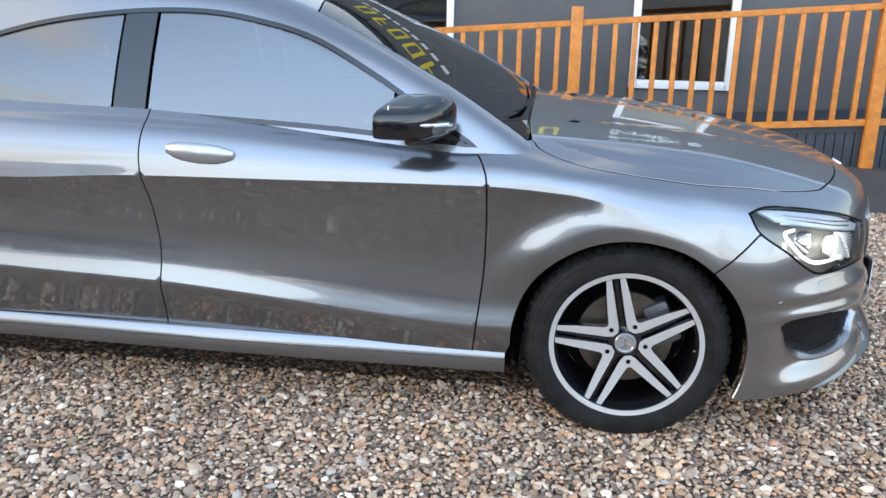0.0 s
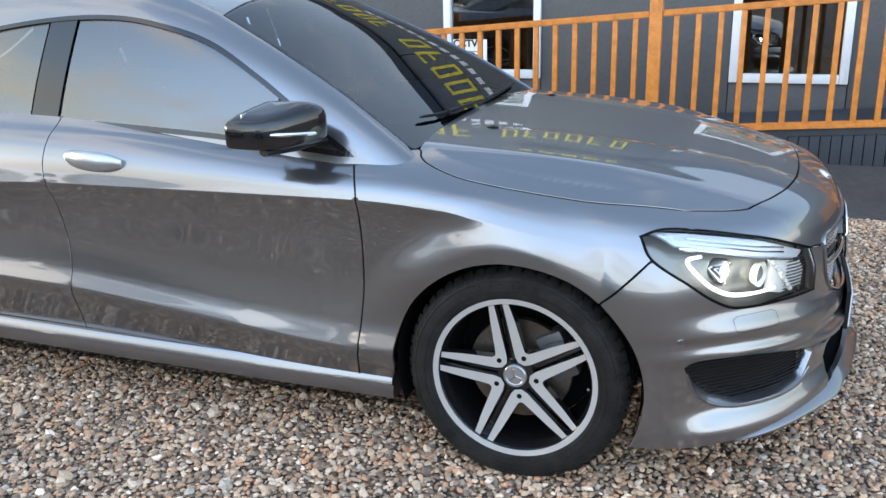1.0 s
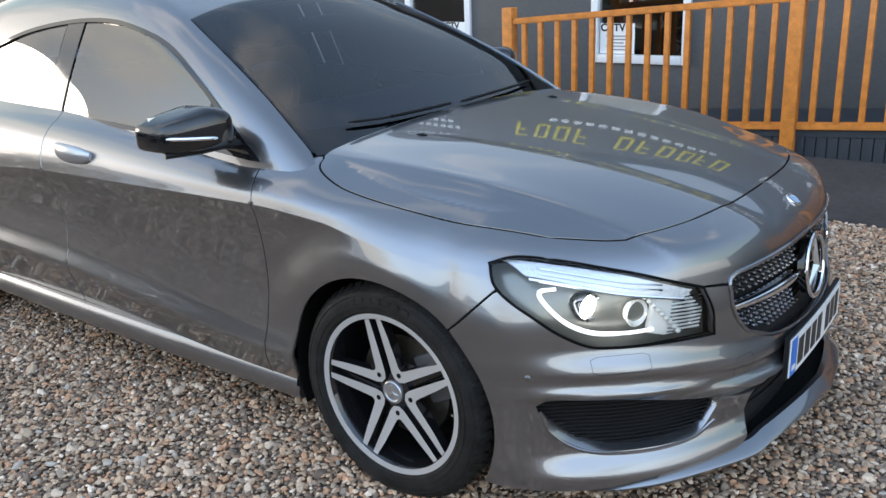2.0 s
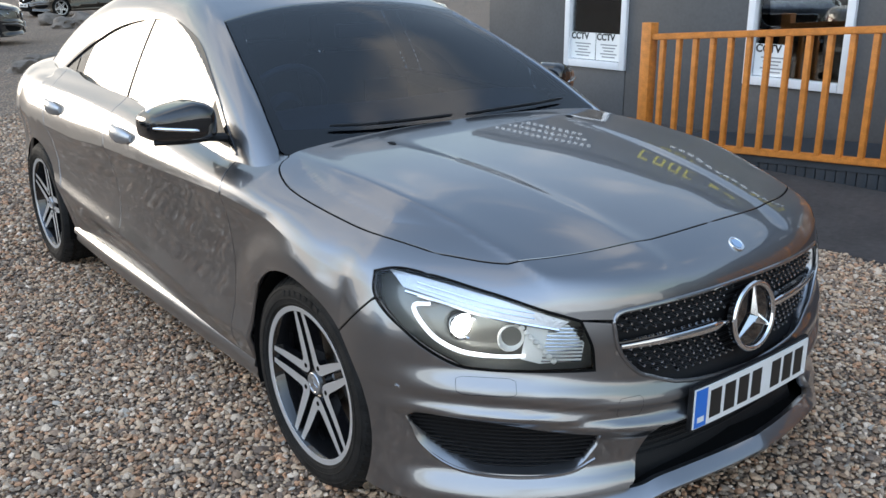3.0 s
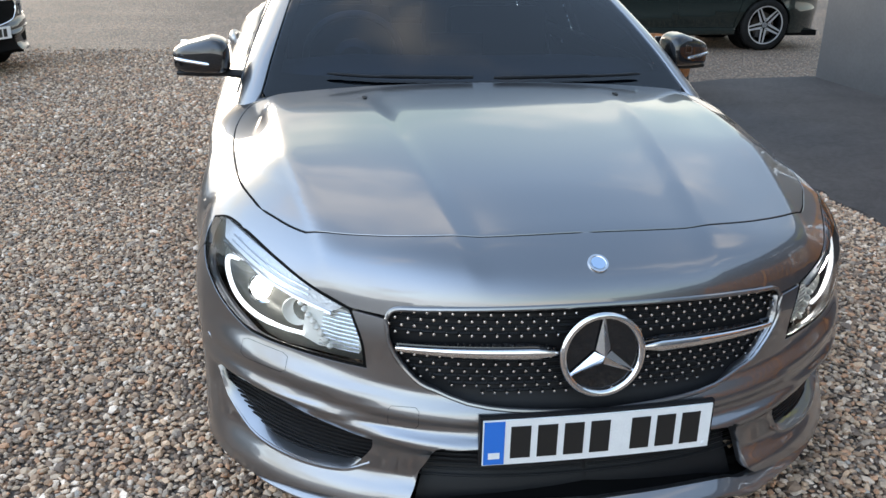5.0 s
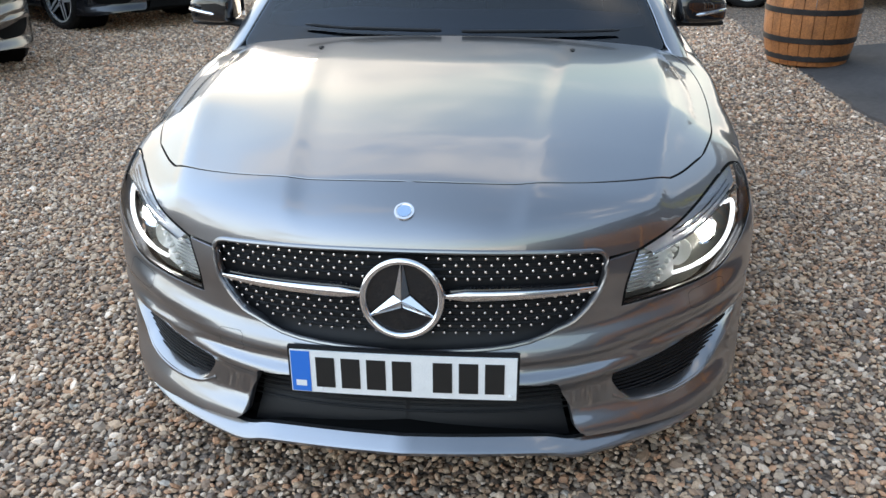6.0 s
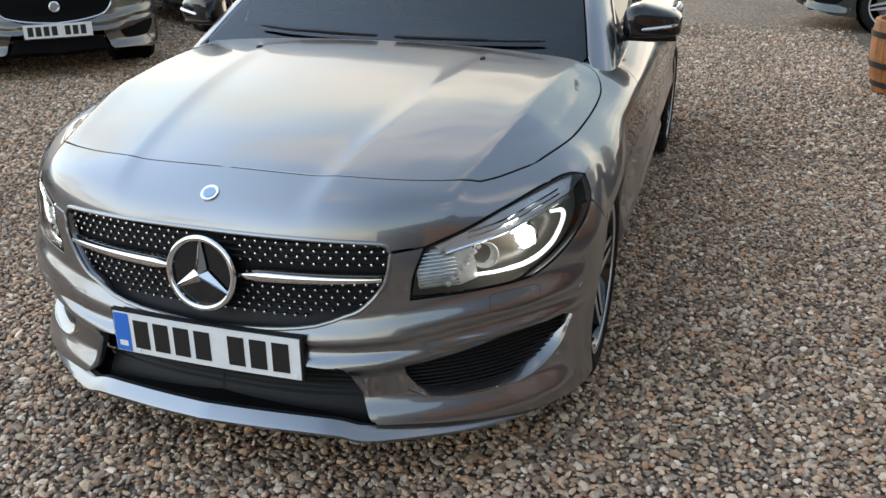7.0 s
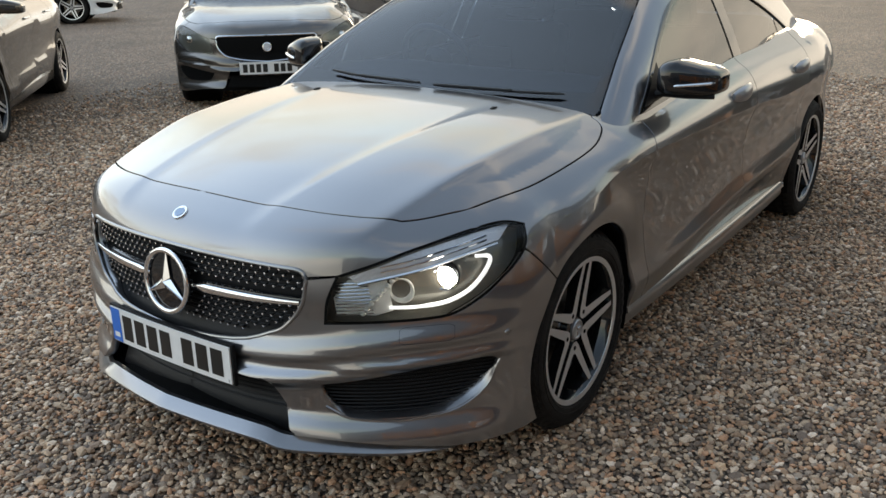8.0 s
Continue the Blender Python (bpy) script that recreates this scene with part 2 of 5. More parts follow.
NOSE_X = curve((0.12, 0.17, 0.20, 0.235, 0.268, 0.30, 0.385, 0.408, 0.425, 0.438, 0.455, 0.472, 0.487, 0.502, 0.55, 0.60, 0.69, 0.76, 0.9),
               (0.90, 0.905, 0.905, 0.900, 0.882, 0.872, 0.874, 0.888, 0.904, 0.900, 0.884, 0.879, 0.887, 0.884, 0.862, 0.864, 0.852, 0.83, 0.80))
HOOD_Z = curve((-0.45, -0.33, 0.0, 0.2, 0.5, 0.65, 0.715, 0.80, 0.9), (0.958, 0.952, 0.928, 0.907, 0.862, 0.826, 0.806, 0.765, 0.70))
TAIL_Z = curve((-3.8, -3.5, -3.2, -2.9), (0.985, 1.005, 1.01, 1.0))
ROOF_Z = curve((-3.75, -3.45, -3.2, -2.9, -2.5, -2.1, -1.7, -1.35, -1.1, -0.9, -0.6, -0.3, -0.1), (0.90, 0.985, 1.085, 1.215, 1.345, 1.415, 1.43, 1.41, 1.348, 1.262, 1.095, 0.915, 0.79))
GLASS_Y = curve((-3.7, -3.2, -2.7, -2.2, -1.6, -1.0, -0.5, 0), (0.56, 0.62, 0.69, 0.735, 0.765, 0.778, 0.775, 0.76))


def side_width(x, z):
    zc, zl, zb = CREASE_Z(x), LOW_Z(x), BELT_Z(x)
    w = WIDE(x)
    up = ABOVE((z - zc) / (zb - zc)) * (1 - 0.42 * step(-0.40, 0.05, x))
    mid = UNDER((zc - z) / (zc - zl))
    rear = 1 - step(-0.40, 0.12, x)
    flare = np.exp(-((x + 2.7) / 0.42) ** 2)
    low = TUCK(zl - z) * (1 - step(-0.4, 0.0, x)) * (1 - 0.8 * flare)
    r_arch = np.hypot(x, z - 0.312)
    over = step(0.42, 0.62, z) * step(0.36, 0.12, x)
    w = w + over * (0.034 * step(0.51, 0.372, r_arch) - 0.012 * step(-0.45, -0.15, x) * step(0.84, 0.72, z))  # flare over the wheel
    below = mid * rear * (1 - 0.55 * flare) + low
    return w - np.where(z >= zc, up, below)


def round_max(a, b, r):
    return np.minimum(np.maximum(a, b), -r) + np.hypot(np.maximum(a + r, 0), np.maximum(b + r, 0))


def soft_max(a, b, k):
    """Joins two forms with a rounding that has no edge of its own."""
    h = np.maximum(k - np.abs(a - b), 0) / k
    return np.maximum(a, b) + h ** 3 * k / 6


def body(p):
    """Below zero inside the lower body: plan outline rounded into bonnet, shoulder and boot."""
    x, y, z = p[..., 0], np.abs(p[..., 1]), p[..., 2]
    w = side_width(np.clip(x, -3.0, 0.24), z)
    w = w * (1 - 0.018 * step(0.48, 0.70, z) * step(0.05, 0.34, x)) + 0.030 * step(0.15, 0.42, x) - 0.026 * step(0.475, 0.555, z) * step(0.40, 0.60, x)
    side = step(0.41, 0.54, x)
    w = w - 0.030 * side * step(0.200, 0.270, z) * (1 - step(0.405, 0.43, z)) - 0.005 * side * np.exp(-((z - 0.463) / 0.016) ** 2)
    lf = NOSE_X(z + 0.055 * (1 - step(0.30, 0.80, y)) * step(0.58, 0.50, z) * step(0.25, 0.33, z)) - 0.24
    lr = 0.70 + 0.03 * np.sin((z - 0.4) * 3)
    fx = np.clip((x - 0.24) / lf, 0, None)
    rx = np.clip((-3.02 - x) / lr, 0, None)
    plan = w * ((fx ** 1.72 + rx ** 1.75 + (y / w) ** 2.5) ** (1 / 2.5) - 1)
    u = y / 0.72
    hood = HOOD_Z(x) - 0.030 * u ** 2.2 - 0.038 * step(0.20, 0.70, x) * (y / 0.6) ** 2
    yr = 0.395 - 0.125 * (x + 0.08)
    amp = step(-0.33, 0.0, x)
    hood = hood + amp * 0.0065 * np.exp(-((y - yr) / np.where(y > yr, 0.26, 0.040)) ** 2)
    yo = 0.662 - 0.055 * (x + 0.1) - 0.12 * np.maximum(x - 0.25, 0)  # outer edge line: beyond it the bonnet falls off to the fender
    e = y - yo
    fall = 0.5 * (e + np.hypot(e, 0.012))
    hood = hood - fall * (0.10 + 0.20 * step(-0.35, 0.10, x)) + 0.0030 * amp * np.exp(-(e / np.where(e > 0, 0.012, 0.05)) ** 2)
    deck = np.where(x < -2.6, TAIL_Z(x) - 0.02 * u ** 2, BELT_Z(np.clip(x, -3, -0.5)) + 0.03 - 0.05 * step(0.72, 0.80, y))
    s = step(-0.58, -0.37, x)
    top = hood * s + deck * (1 - s)
    r = 0.035 + 0.045 * step(-0.50, -0.05, x) + 0.025 * step(-0.1, 0.4, x) + 0.03 * step(-2.6, -3.2, x)
    r = r * (1 - 0.72 * step(0.30, 0.80, x))
    return soft_max(plan, z - top, 1.757 * r)


def cabin(p):
    """Below zero inside the glasshouse: roof line, screens and leaning sides."""
    x, y, z = p[..., 0], np.abs(p[..., 1]), p[..., 2]
    roof = ROOF_Z(x + 0.03 * (y / 0.7) ** 2) - 0.045 * (y / 0.6) ** 2 * step(-0.5, -1.15, x)
    h = z - 0.94
    wall = y - (GLASS_Y(x) - 0.40 * h - 0.28 * h * h)
    return round_max(wall * 0.9, (z - roof) * 0.87, 0.07 + 0.0 * x)


def gradient(f, p, e=0.002):
    g = np.zeros_like(p)
    for i in range(3):
        d = np.zeros(3)
        d[i] = e
        g[..., i] = f(p + d) - f(p - d)
    return g / np.maximum(np.linalg.norm(g, axis=-1, keepdims=True), 1e-9)


def surface(f, base, way, far, near):
    """Where lines through base along way come from outside onto the form."""
    lo, hi = np.full(len(base), np.nan), np.full(len(base), np.nan)
    ts = np.linspace(far, near, 90)
    prev = f(base + ts[0] * way)
    for a, b in zip(ts, ts[1:]):
        cur = f(base + b * way)
        hitnow = (prev > 0) & (cur <= 0) & np.isnan(lo)
        lo[hitnow], hi[hitnow] = b, a
        prev = cur
    bad = np.isnan(lo)
    lo[bad], hi[bad] = 0, 0
    for _ in range(22):
        mid = (lo + hi) / 2
        inside = f(base + mid[:, None] * way) <= 0
        lo, hi = np.where(inside, mid, lo), np.where(inside, hi, mid)
    return base + lo[:, None] * way


def inset(poly, d, keep):
    """Draws a closed 2D outline in by d, but not where keep says."""
    n = len(poly)
    area = sum(poly[i][0] * poly[(i + 1) % n][1] - poly[(i + 1) % n][0] * poly[i][1] for i in range(n))
    s = 1 if area > 0 else -1
    out = []
    for i in range(n):
        a, b, c = poly[i - 1], poly[i], poly[(i + 1) % n]
        e1, e2 = b - a, c - b
        n1 = np.array((-e1[1], e1[0])) / max(np.hypot(*e1), 1e-9)
        n2 = np.array((-e2[1], e2[0])) / max(np.hypot(*e2), 1e-9)
        m = n1 + n2
        m = m / max(np.hypot(*m), 1e-9)
        k = 1 / max(m @ n2, 0.5)
        out.append(b if keep[i] else b + s * d * k * m)
    return out


from mathutils.geometry import delaunay_2d_cdt


def panel(name, f, outline, way, material, parent, holes=(), cell=0.016, gap=0.0028, depth=0.016, out=0.0, both=False, flip=False, label="", lines=(), tight=()):
    """A sheet of the form f inside an outline, seen along way, with turned-in edges. tight: two ends of a joint that is left without a gap; both: mirrored over the centre line into one mesh; flip: on the other side."""
    way = np.array(way, float) / np.linalg.norm(way)
    e1 = np.cross((0, 0, 1), way)
    if np.linalg.norm(e1) < 0.05:
        e1 = np.array((0, 1.0, 0))
    e1 /= np.linalg.norm(e1)
    e2 = np.cross(way, e1)
    flat = lambda ps: [np.array((np.dot(p, e1), np.dot(p, e2))) for p in ps]

    def clean(ps):
        keepers = []
        for p in ps:
            if not keepers or np.linalg.norm(np.array(p) - keepers[-1]) > 0.0015:
                keepers.append(np.array(p, float))
        if np.linalg.norm(keepers[0] - keepers[-1]) < 0.0015:
            keepers.pop()
        fine = []
        for i, p in enumerate(keepers):
            q = keepers[(i + 1) % len(keepers)]
            n = max(1, int(np.linalg.norm(q - p) / cell))
            fine += [p + (q - p) * k / n for k in range(n)]
        return fine
    def settle(ps):
        q = np.array(ps, float)
        for _ in range(6):
            v, g = f(q), np.zeros_like(q)
            for i in range(3):
                d = np.zeros(3)
                d[i] = 0.003
                g[:, i] = (f(q + d) - f(q - d)) / 0.006
            q = q - 0.9 * np.clip(v / np.maximum((g * g).sum(1), 0.05), -0.1, 0.1)[:, None] * g
        q[np.abs(np.array(ps)[:, 1]) < 1e-6, 1] = 0
        return list(q)
    loops = [settle(clean(outline))] + [settle(clean(h)) for h in holes]
    pts, edges, on_mid = [], [], []
    ends = settle(tight) if len(tight) else []

    def joined(p):
        if not len(ends):
            return False
        d = ends[1] - ends[0]
        t = min(max((p - ends[0]) @ d / (d @ d), 0), 1)
        return np.linalg.norm(p - ends[0] - t * d) < 0.003
    for k, lp in enumerate(loops):
        mid = [(both and abs(p[1]) < 1e-6) or joined(p) for p in lp]
        fl = inset(flat(lp), gap if k == 0 else -gap, mid)
        o = len(pts)
        pts += fl
        on_mid += mid
        edges += [(o + i, o + (i + 1) % len(lp)) for i in range(len(lp))]
    for ln in lines:
        fl = flat(settle(ln))
        o = len(pts)
        pts += fl
        edges += [(o + i, o + i + 1) for i in range(len(fl) - 1)]
    outer = [np.array(q) for q in pts[:len(loops[0])]]
    B = np.array(pts)
    free = len(edges) - sum(len(ln) - 1 for ln in lines)
    lo, hi = B.min(0), B.max(0)
    gx, gy = np.meshgrid(np.arange(lo[0] + cell / 2, hi[0], cell), np.arange(lo[1] + cell / 2, hi[1], cell))
    G = np.stack((gx.ravel(), gy.ravel()), 1)

    def inside(G, poly):
        r = np.zeros(len(G), bool)
        for i in range(len(poly)):
            a, b = poly[i - 1], poly[i]
            c = (a[1] > G[:, 1]) != (b[1] > G[:, 1])
            r ^= c & (G[:, 0] < (b[0] - a[0]) * (G[:, 1] - a[1]) / (b[1] - a[1] + 1e-12) + a[0])
        return r
    ok = inside(G, outer)
    o = len(loops[0])
    hole_polys = []
    for h in loops[1:]:
        hp = pts[o:o + len(h)]
        hole_polys.append(hp)
        ok &= ~inside(G, hp)
        o += len(h)
    G = G[ok]
    near = np.full(len(G), 9.0)
    for k, (a, b) in enumerate(edges):
        pa, d = B[a], B[b] - B[a]
        t = np.clip(((G - pa) @ d) / max(d @ d, 1e-12), 0, 1)
        near = np.minimum(near, np.hypot(*(G - pa - t[:, None] * d).T) / (1.0 if k < free else 2.2))
    G = G[near > cell * 0.4]
    allp = [Vector(q) for q in pts] + [Vector(q) for q in G]
    vs, _, tris, *_ = delaunay_2d_cdt(allp, edges, [], 0, 1e-6)
    V = np.array([tuple(v) for v in vs])
    T = np.array([t for t in tris if len(t) == 3])
    C = V[T].mean(1)
    ok = inside(C, outer)
    for hp in hole_polys:
        ok &= ~inside(C, hp)
    T = T[ok]
    base = V[:, :1] * e1 + V[:, 1:] * e2
    reach = [float(np.dot(p, way)) for p in loops[0]]
    P = surface(f, base, way, max(reach) + 0.30, min(reach) - 0.30)
    N = gradient(f, P)
    P = P + out * N
    facing = np.cross(P[T[:, 1]] - P[T[:, 0]], P[T[:, 2]] - P[T[:, 0]])
    rev = (facing * N[T[:, 0]]).sum(1) < 0
    T[rev] = T[rev][:, ::-1]
    verts, norms, faces = list(P), list(N), [tuple(t) for t in T]
    # turned-in edges
    count = {}
    for t in T:
        for i in range(3):
            a, b = int(t[i]), int(t[(i + 1) % 3])
            key = (min(a, b), max(a, b))
            count[key] = None if key in count else (a, b)
    rim = [e for e in count.values() if e]
    midline = lambda i: both and abs(P[i][1]) < 2e-4
    if depth:
        for a, b in rim:
            if midline(a) and midline(b):
                continue
            s = np.cross(P[b] - P[a], N[a])
            s = s / max(np.linalg.norm(s), 1e-9)
            k = len(verts)
            for q, nn in ((P[a], N[a]), (P[b], N[b])):
                verts.append(q)
                norms.append(0.7 * s + 0.7 * nn)
            for q, nn in ((P[b], N[b]), (P[a], N[a])):
                verts.append(q - depth * nn - 0.1 * depth * s)
                norms.append(s)
            faces.append((k + 1, k, k + 3, k + 2))
    verts, norms = np.array(verts), np.array(norms)
    if flip:
        verts, norms = verts * (1, -1, 1), norms * (1, -1, 1)
        faces = [fc[::-1] for fc in faces]
    if both:
        n = len(verts)
        verts = np.concatenate((verts, verts * (1, -1, 1)))
        norms = np.concatenate((norms, norms * (1, -1, 1)))
        faces = faces + [tuple(i + n for i in fc[::-1]) for fc in faces]
    norms = norms / np.maximum(np.linalg.norm(norms, axis=1, keepdims=True), 1e-9)
    return mesh_object(name, verts, faces, material, parent, label, True, norms)


def pair(name, f, outline, way, material, parent, **k):
    """The same panel on both sides of the car."""
    return [panel(name, f, outline, way, material, parent, flip=s, **k) for s in (False, True)]


car = tagged(new("car"), "metallic grey four-door saloon with headlights lit, parked on gravel", "car")

def body_line(fn, x0, x1, n, dz=0.0):
    """A feature line along the flank between two stations."""
    xs = np.linspace(x0, x1, n)
    return [(x, float(side_width(np.array(x), fn(x) + dz)), float(fn(x)) + dz) for x in xs]


def flow(fn, x0, x1, n, steps):
    """Mesh lines running with a feature line, above and below it."""
    return [body_line(fn, x0, x1, n, dz) for dz in steps]


CREASED = (-0.046, -0.034, -0.024, -0.015, -0.008, -0.003, 0.003, 0.009, 0.017, 0.028)
LOWER = (-0.05, -0.038, -0.027, -0.017, -0.008, 0.0, 0.008, 0.017, 0.027, 0.038, 0.05)


# shared shut lines
HOOD_FRONT = spline([(0.715, 0, 0.80), (0.712, 0.15, 0.80), (0.698, 0.295, 0.80), (0.655, 0.45, 0.785), (0.57, 0.595, 0.765), (0.42, 0.702, 0.78)])
HOOD_SIDE = spline([(0.42, 0.702, 0.78), (0.245, 0.757, 0.803), (0.066, 0.783, 0.830), (-0.10, 0.787, 0.848), (-0.20, 0.779, 0.868), (-0.285, 0.752, 0.903), (-0.325, 0.70, 0.932)])
HOOD_REAR = spline([(-0.325, 0.70, 0.932), (-0.34, 0.5, 0.95), (-0.345, 0.25, 0.952), (-0.345, 0, 0.952)])
LAMP_TOP = spline([(0.318, 0.80, 0.727), (0.375, 0.775, 0.748), (0.47, 0.735, 0.748), (0.60, 0.66, 0.72), (0.752, 0.528, 0.667)])
LAMP_IN = spline([(0.752, 0.528, 0.667), (0.77, 0.505, 0.60), (0.763, 0.492, 0.537)])
LAMP_LOW = spline([(0.763, 0.492, 0.537), (0.67, 0.63, 0.542), (0.60, 0.705, 0.543), (0.545, 0.756, 0.556), (0.44, 0.785, 0.61), (0.350, 0.802, 0.668), (0.318, 0.80, 0.727)])
DOOR_F = spline([(-0.495, 0.777, 0.897), (-0.462, 0.84, 0.851), (-0.447, 0.875, 0.80), (-0.447, 0.86, 0.587), (-0.46, 0.85, 0.42), (-0.48, 0.815, 0.262)])
DOOR_M = spline([(-1.545, 0.75, 0.975), (-1.54, 0.85, 0.82), (-1.515, 0.87, 0.66), (-1.50, 0.86, 0.51), (-1.51, 0.82, 0.272)])
DOOR_R = spline([(-2.46, 0.70, 0.985), (-2.44, 0.84, 0.83), (-2.38, 0.87, 0.70), (-2.33, 0.87, 0.55), (-2.29, 0.86, 0.42), (-2.27, 0.83, 0.275)])
GRILLE_TOP = spline([(0.84, 0, 0.688), (0.838, 0.2, 0.688), (0.825, 0.38, 0.686), (0.812, 0.445, 0.682), (0.805, 0.462, 0.66)])
GRILLE_LOW = spline([(0.805, 0.462, 0.66), (0.815, 0.452, 0.59), (0.838, 0.415, 0.535), (0.86, 0.36, 0.50), (0.88, 0.2, 0.47), (0.89, 0, 0.455)])


def arch(cx, a0, a1, n=24, r=0.345):
    return [(cx + (r + 0.012 * abs(math.cos(a))) * math.cos(a), 0.865, 0.312 + r * math.sin(a)) for a in (a0 + (a1 - a0) * k / n for k in range(n + 1))]


A_CUT = 0.842
hood_outline = HOOD_FRONT[:-1] + HOOD_SIDE[:-1] + HOOD_REAR
ridge = [[(x, 0.395 - 0.125 * (x + 0.08) + dy, 0.9) for x in np.linspace(-0.30, 0.66, 90)] for dy in (-0.06, -0.045, -0.033, -0.023, -0.014, -0.006, 0.0, 0.010, 0.022)]
ridge += [[(x, 0.662 - 0.055 * (x + 0.1) - 0.12 * max(x - 0.25, 0) + dy, 0.87) for x in np.linspace(-0.27, 0.50, 72)] for dy in (-0.05, -0.033, -0.02, -0.01, -0.003, 0.004, 0.012, 0.022)]
panel("hood", body, hood_outline, (0.2, 0.4, 1), PAINT, car, both=True, cell=0.011, lines=ridge)
JOINT = next(i for i, p in enumerate(LAMP_TOP) if p[0] > 0.44)
lamp_top_in = LAMP_TOP[JOINT:]
nose_joint = [(0.42, 0.702, 0.78), tuple(lamp_top_in[0])]
panel("nose_panel", body, HOOD_FRONT[:-1] + nose_joint[:1] + lamp_top_in + [(0.806, 0.463, 0.6635)] + GRILLE_TOP[::-1][8:], (0.8, 0.45, 0.75), PAINT, car, both=True, cell=0.012, tight=nose_joint)
fender_outline = (HOOD_SIDE[:-1] + spline([(-0.325, 0.70, 0.932), (-0.40, 0.762, 0.938), (-0.495, 0.777, 0.897)])[:-1] + DOOR_F[:-1]
                  + [(-0.48, 0.815, 0.262), (-0.37, 0.83, 0.255)] + arch(0, math.pi + 0.16, A_CUT)[1:]
                  + spline([(0.24, 0.853, 0.572), (0.295, 0.835, 0.62), (0.348, 0.802, 0.67)])[1:] + [p for p in LAMP_LOW if p[0] < 0.345][1:-1]
                  + LAMP_TOP[:JOINT + 1])
pair("front_fender", body, fender_outline, (0.1, 1, 0.75), PAINT, car, depth=0.02, cell=0.012, lines=flow(CREASE_Z, -0.435, 0.16, 58, CREASED), tight=nose_joint)
bump_low = spline([(0.382, 0.853, 0.168), (0.48, 0.83, 0.168), (0.58, 0.76, 0.174), (0.66, 0.69, 0.190), (0.75, 0.60, 0.206), (0.868, 0.436, 0.224)])
intake_cut = spline([(0.868, 0.436, 0.224), (0.886, 0.42, 0.268), (0.89, 0.345, 0.37), (0.897, 0.31, 0.388), (0.90, 0.2, 0.39), (0.90, 0, 0.39)])
bumper_outline = (GRILLE_LOW[::-1][:-1] + [(0.805, 0.462, 0.66), (0.752, 0.528, 0.667)] + LAMP_IN[1:-1] + [p for p in LAMP_LOW if p[0] > 0.345]
                  + spline([(0.348, 0.802, 0.67), (0.295, 0.835, 0.62), (0.24, 0.853, 0.572)])[1:-1] + arch(0, A_CUT, -0.42)
                  + bump_low + intake_cut[1:])
intake = spline([(0.455, 0.825, 0.40), (0.50, 0.80, 0.425), (0.60, 0.725, 0.42), (0.72, 0.59, 0.39), (0.798, 0.491, 0.362),
                 (0.79, 0.50, 0.33), (0.746, 0.546, 0.275), (0.66, 0.66, 0.268), (0.56, 0.765, 0.280), (0.49, 0.81, 0.33), (0.455, 0.825, 0.40)], corners=(4, 0))
panel("front_bumper", body, bumper_outline, (1, 0.85, 0.25), PAINT, car, holes=[intake], both=True, cell=0.0095, depth=0.03)
front_door = DOOR_F + [tuple(p) for p in DOOR_M[::-1]] + spline([(-1.545, 0.75, 0.975), (-1.2, 0.765, 0.962), (-0.86, 0.77, 0.935), (-0.495, 0.777, 0.897)])[1:-1]
doors = pair("front_door", body, front_door, (0, 1, 0.35), PAINT, car, cell=0.0125, lines=flow(CREASE_Z, -1.518, -0.462, 100, CREASED) + flow(LOW_Z, -1.49, -0.482, 95, LOWER))
rear_door = DOOR_M + [tuple(p) for p in DOOR_R[::-1]] + spline([(-2.46, 0.70, 0.985), (-2.0, 0.74, 0.982), (-1.545, 0.75, 0.975)])[1:-1]
rear_doors = pair("rear_door", body, rear_door, (0, 1, 0.35), PAINT, car, cell=0.015, lines=flow(CREASE_Z, -2.39, -1.56, 60, CREASED) + flow(LOW_Z, -2.28, -1.522, 55, LOWER))
quarter = (DOOR_R + [(-2.30, 0.84, 0.25)] + arch(-2.699, 0.18, math.pi + 0.2) + [(-3.06, 0.85, 0.2), (-3.3, 0.8, 0.2), (-3.6, 0.6, 0.21), (-3.73, 0, 0.21), (-3.77, 0, 0.6), (-3.70, 0, 0.95)]
           + [(-3.6, 0.3, 0.99), (-3.3, 0.55, 1.0), (-3.0, 0.63, 1.0), (-2.7, 0.68, 0.99)])
panel("rear_body", body, quarter, (-0.55, 1, 0.45), PAINT, car, both=True, cell=0.022)
panel("boot_lid", body, [(-3.70, 0, 0.95), (-3.6, 0.3, 0.99), (-3.3, 0.55, 1.0), (-3.0, 0.63, 1.0), (-3.0, 0, 1.0)], (-0.1, 0, 1), PAINT, car, both=True, cell=0.03)

# glasshouse
WS_TOP = spline([(-1.08, 0, 1.33), (-1.075, 0.3, 1.325), (-1.045, 0.537, 1.281)])
WS_SIDE = spline([(-1.045, 0.537, 1.281), (-0.84, 0.592, 1.165), (-0.6, 0.650, 1.045), (-0.43, 0.69, 0.985), (-0.35, 0.71, 0.945)])
WS_LOW = [(-0.33, 0.70, 0.925), (-0.33, 0.4, 0.92), (-0.32, 0, 0.92)]
WIN = spline([(-0.50, 0.77, 0.902), (-0.62, 0.742, 0.972), (-0.74, 0.708, 1.047), (-0.85, 0.68, 1.11), (-1.03, 0.64, 1.20), (-1.2, 0.62, 1.25), (-1.4, 0.60, 1.279), (-1.65, 0.60, 1.278), (-1.95, 0.60, 1.235),
              (-2.2, 0.62, 1.17), (-2.5, 0.64, 1.07), (-2.74, 0.66, 0.985)])
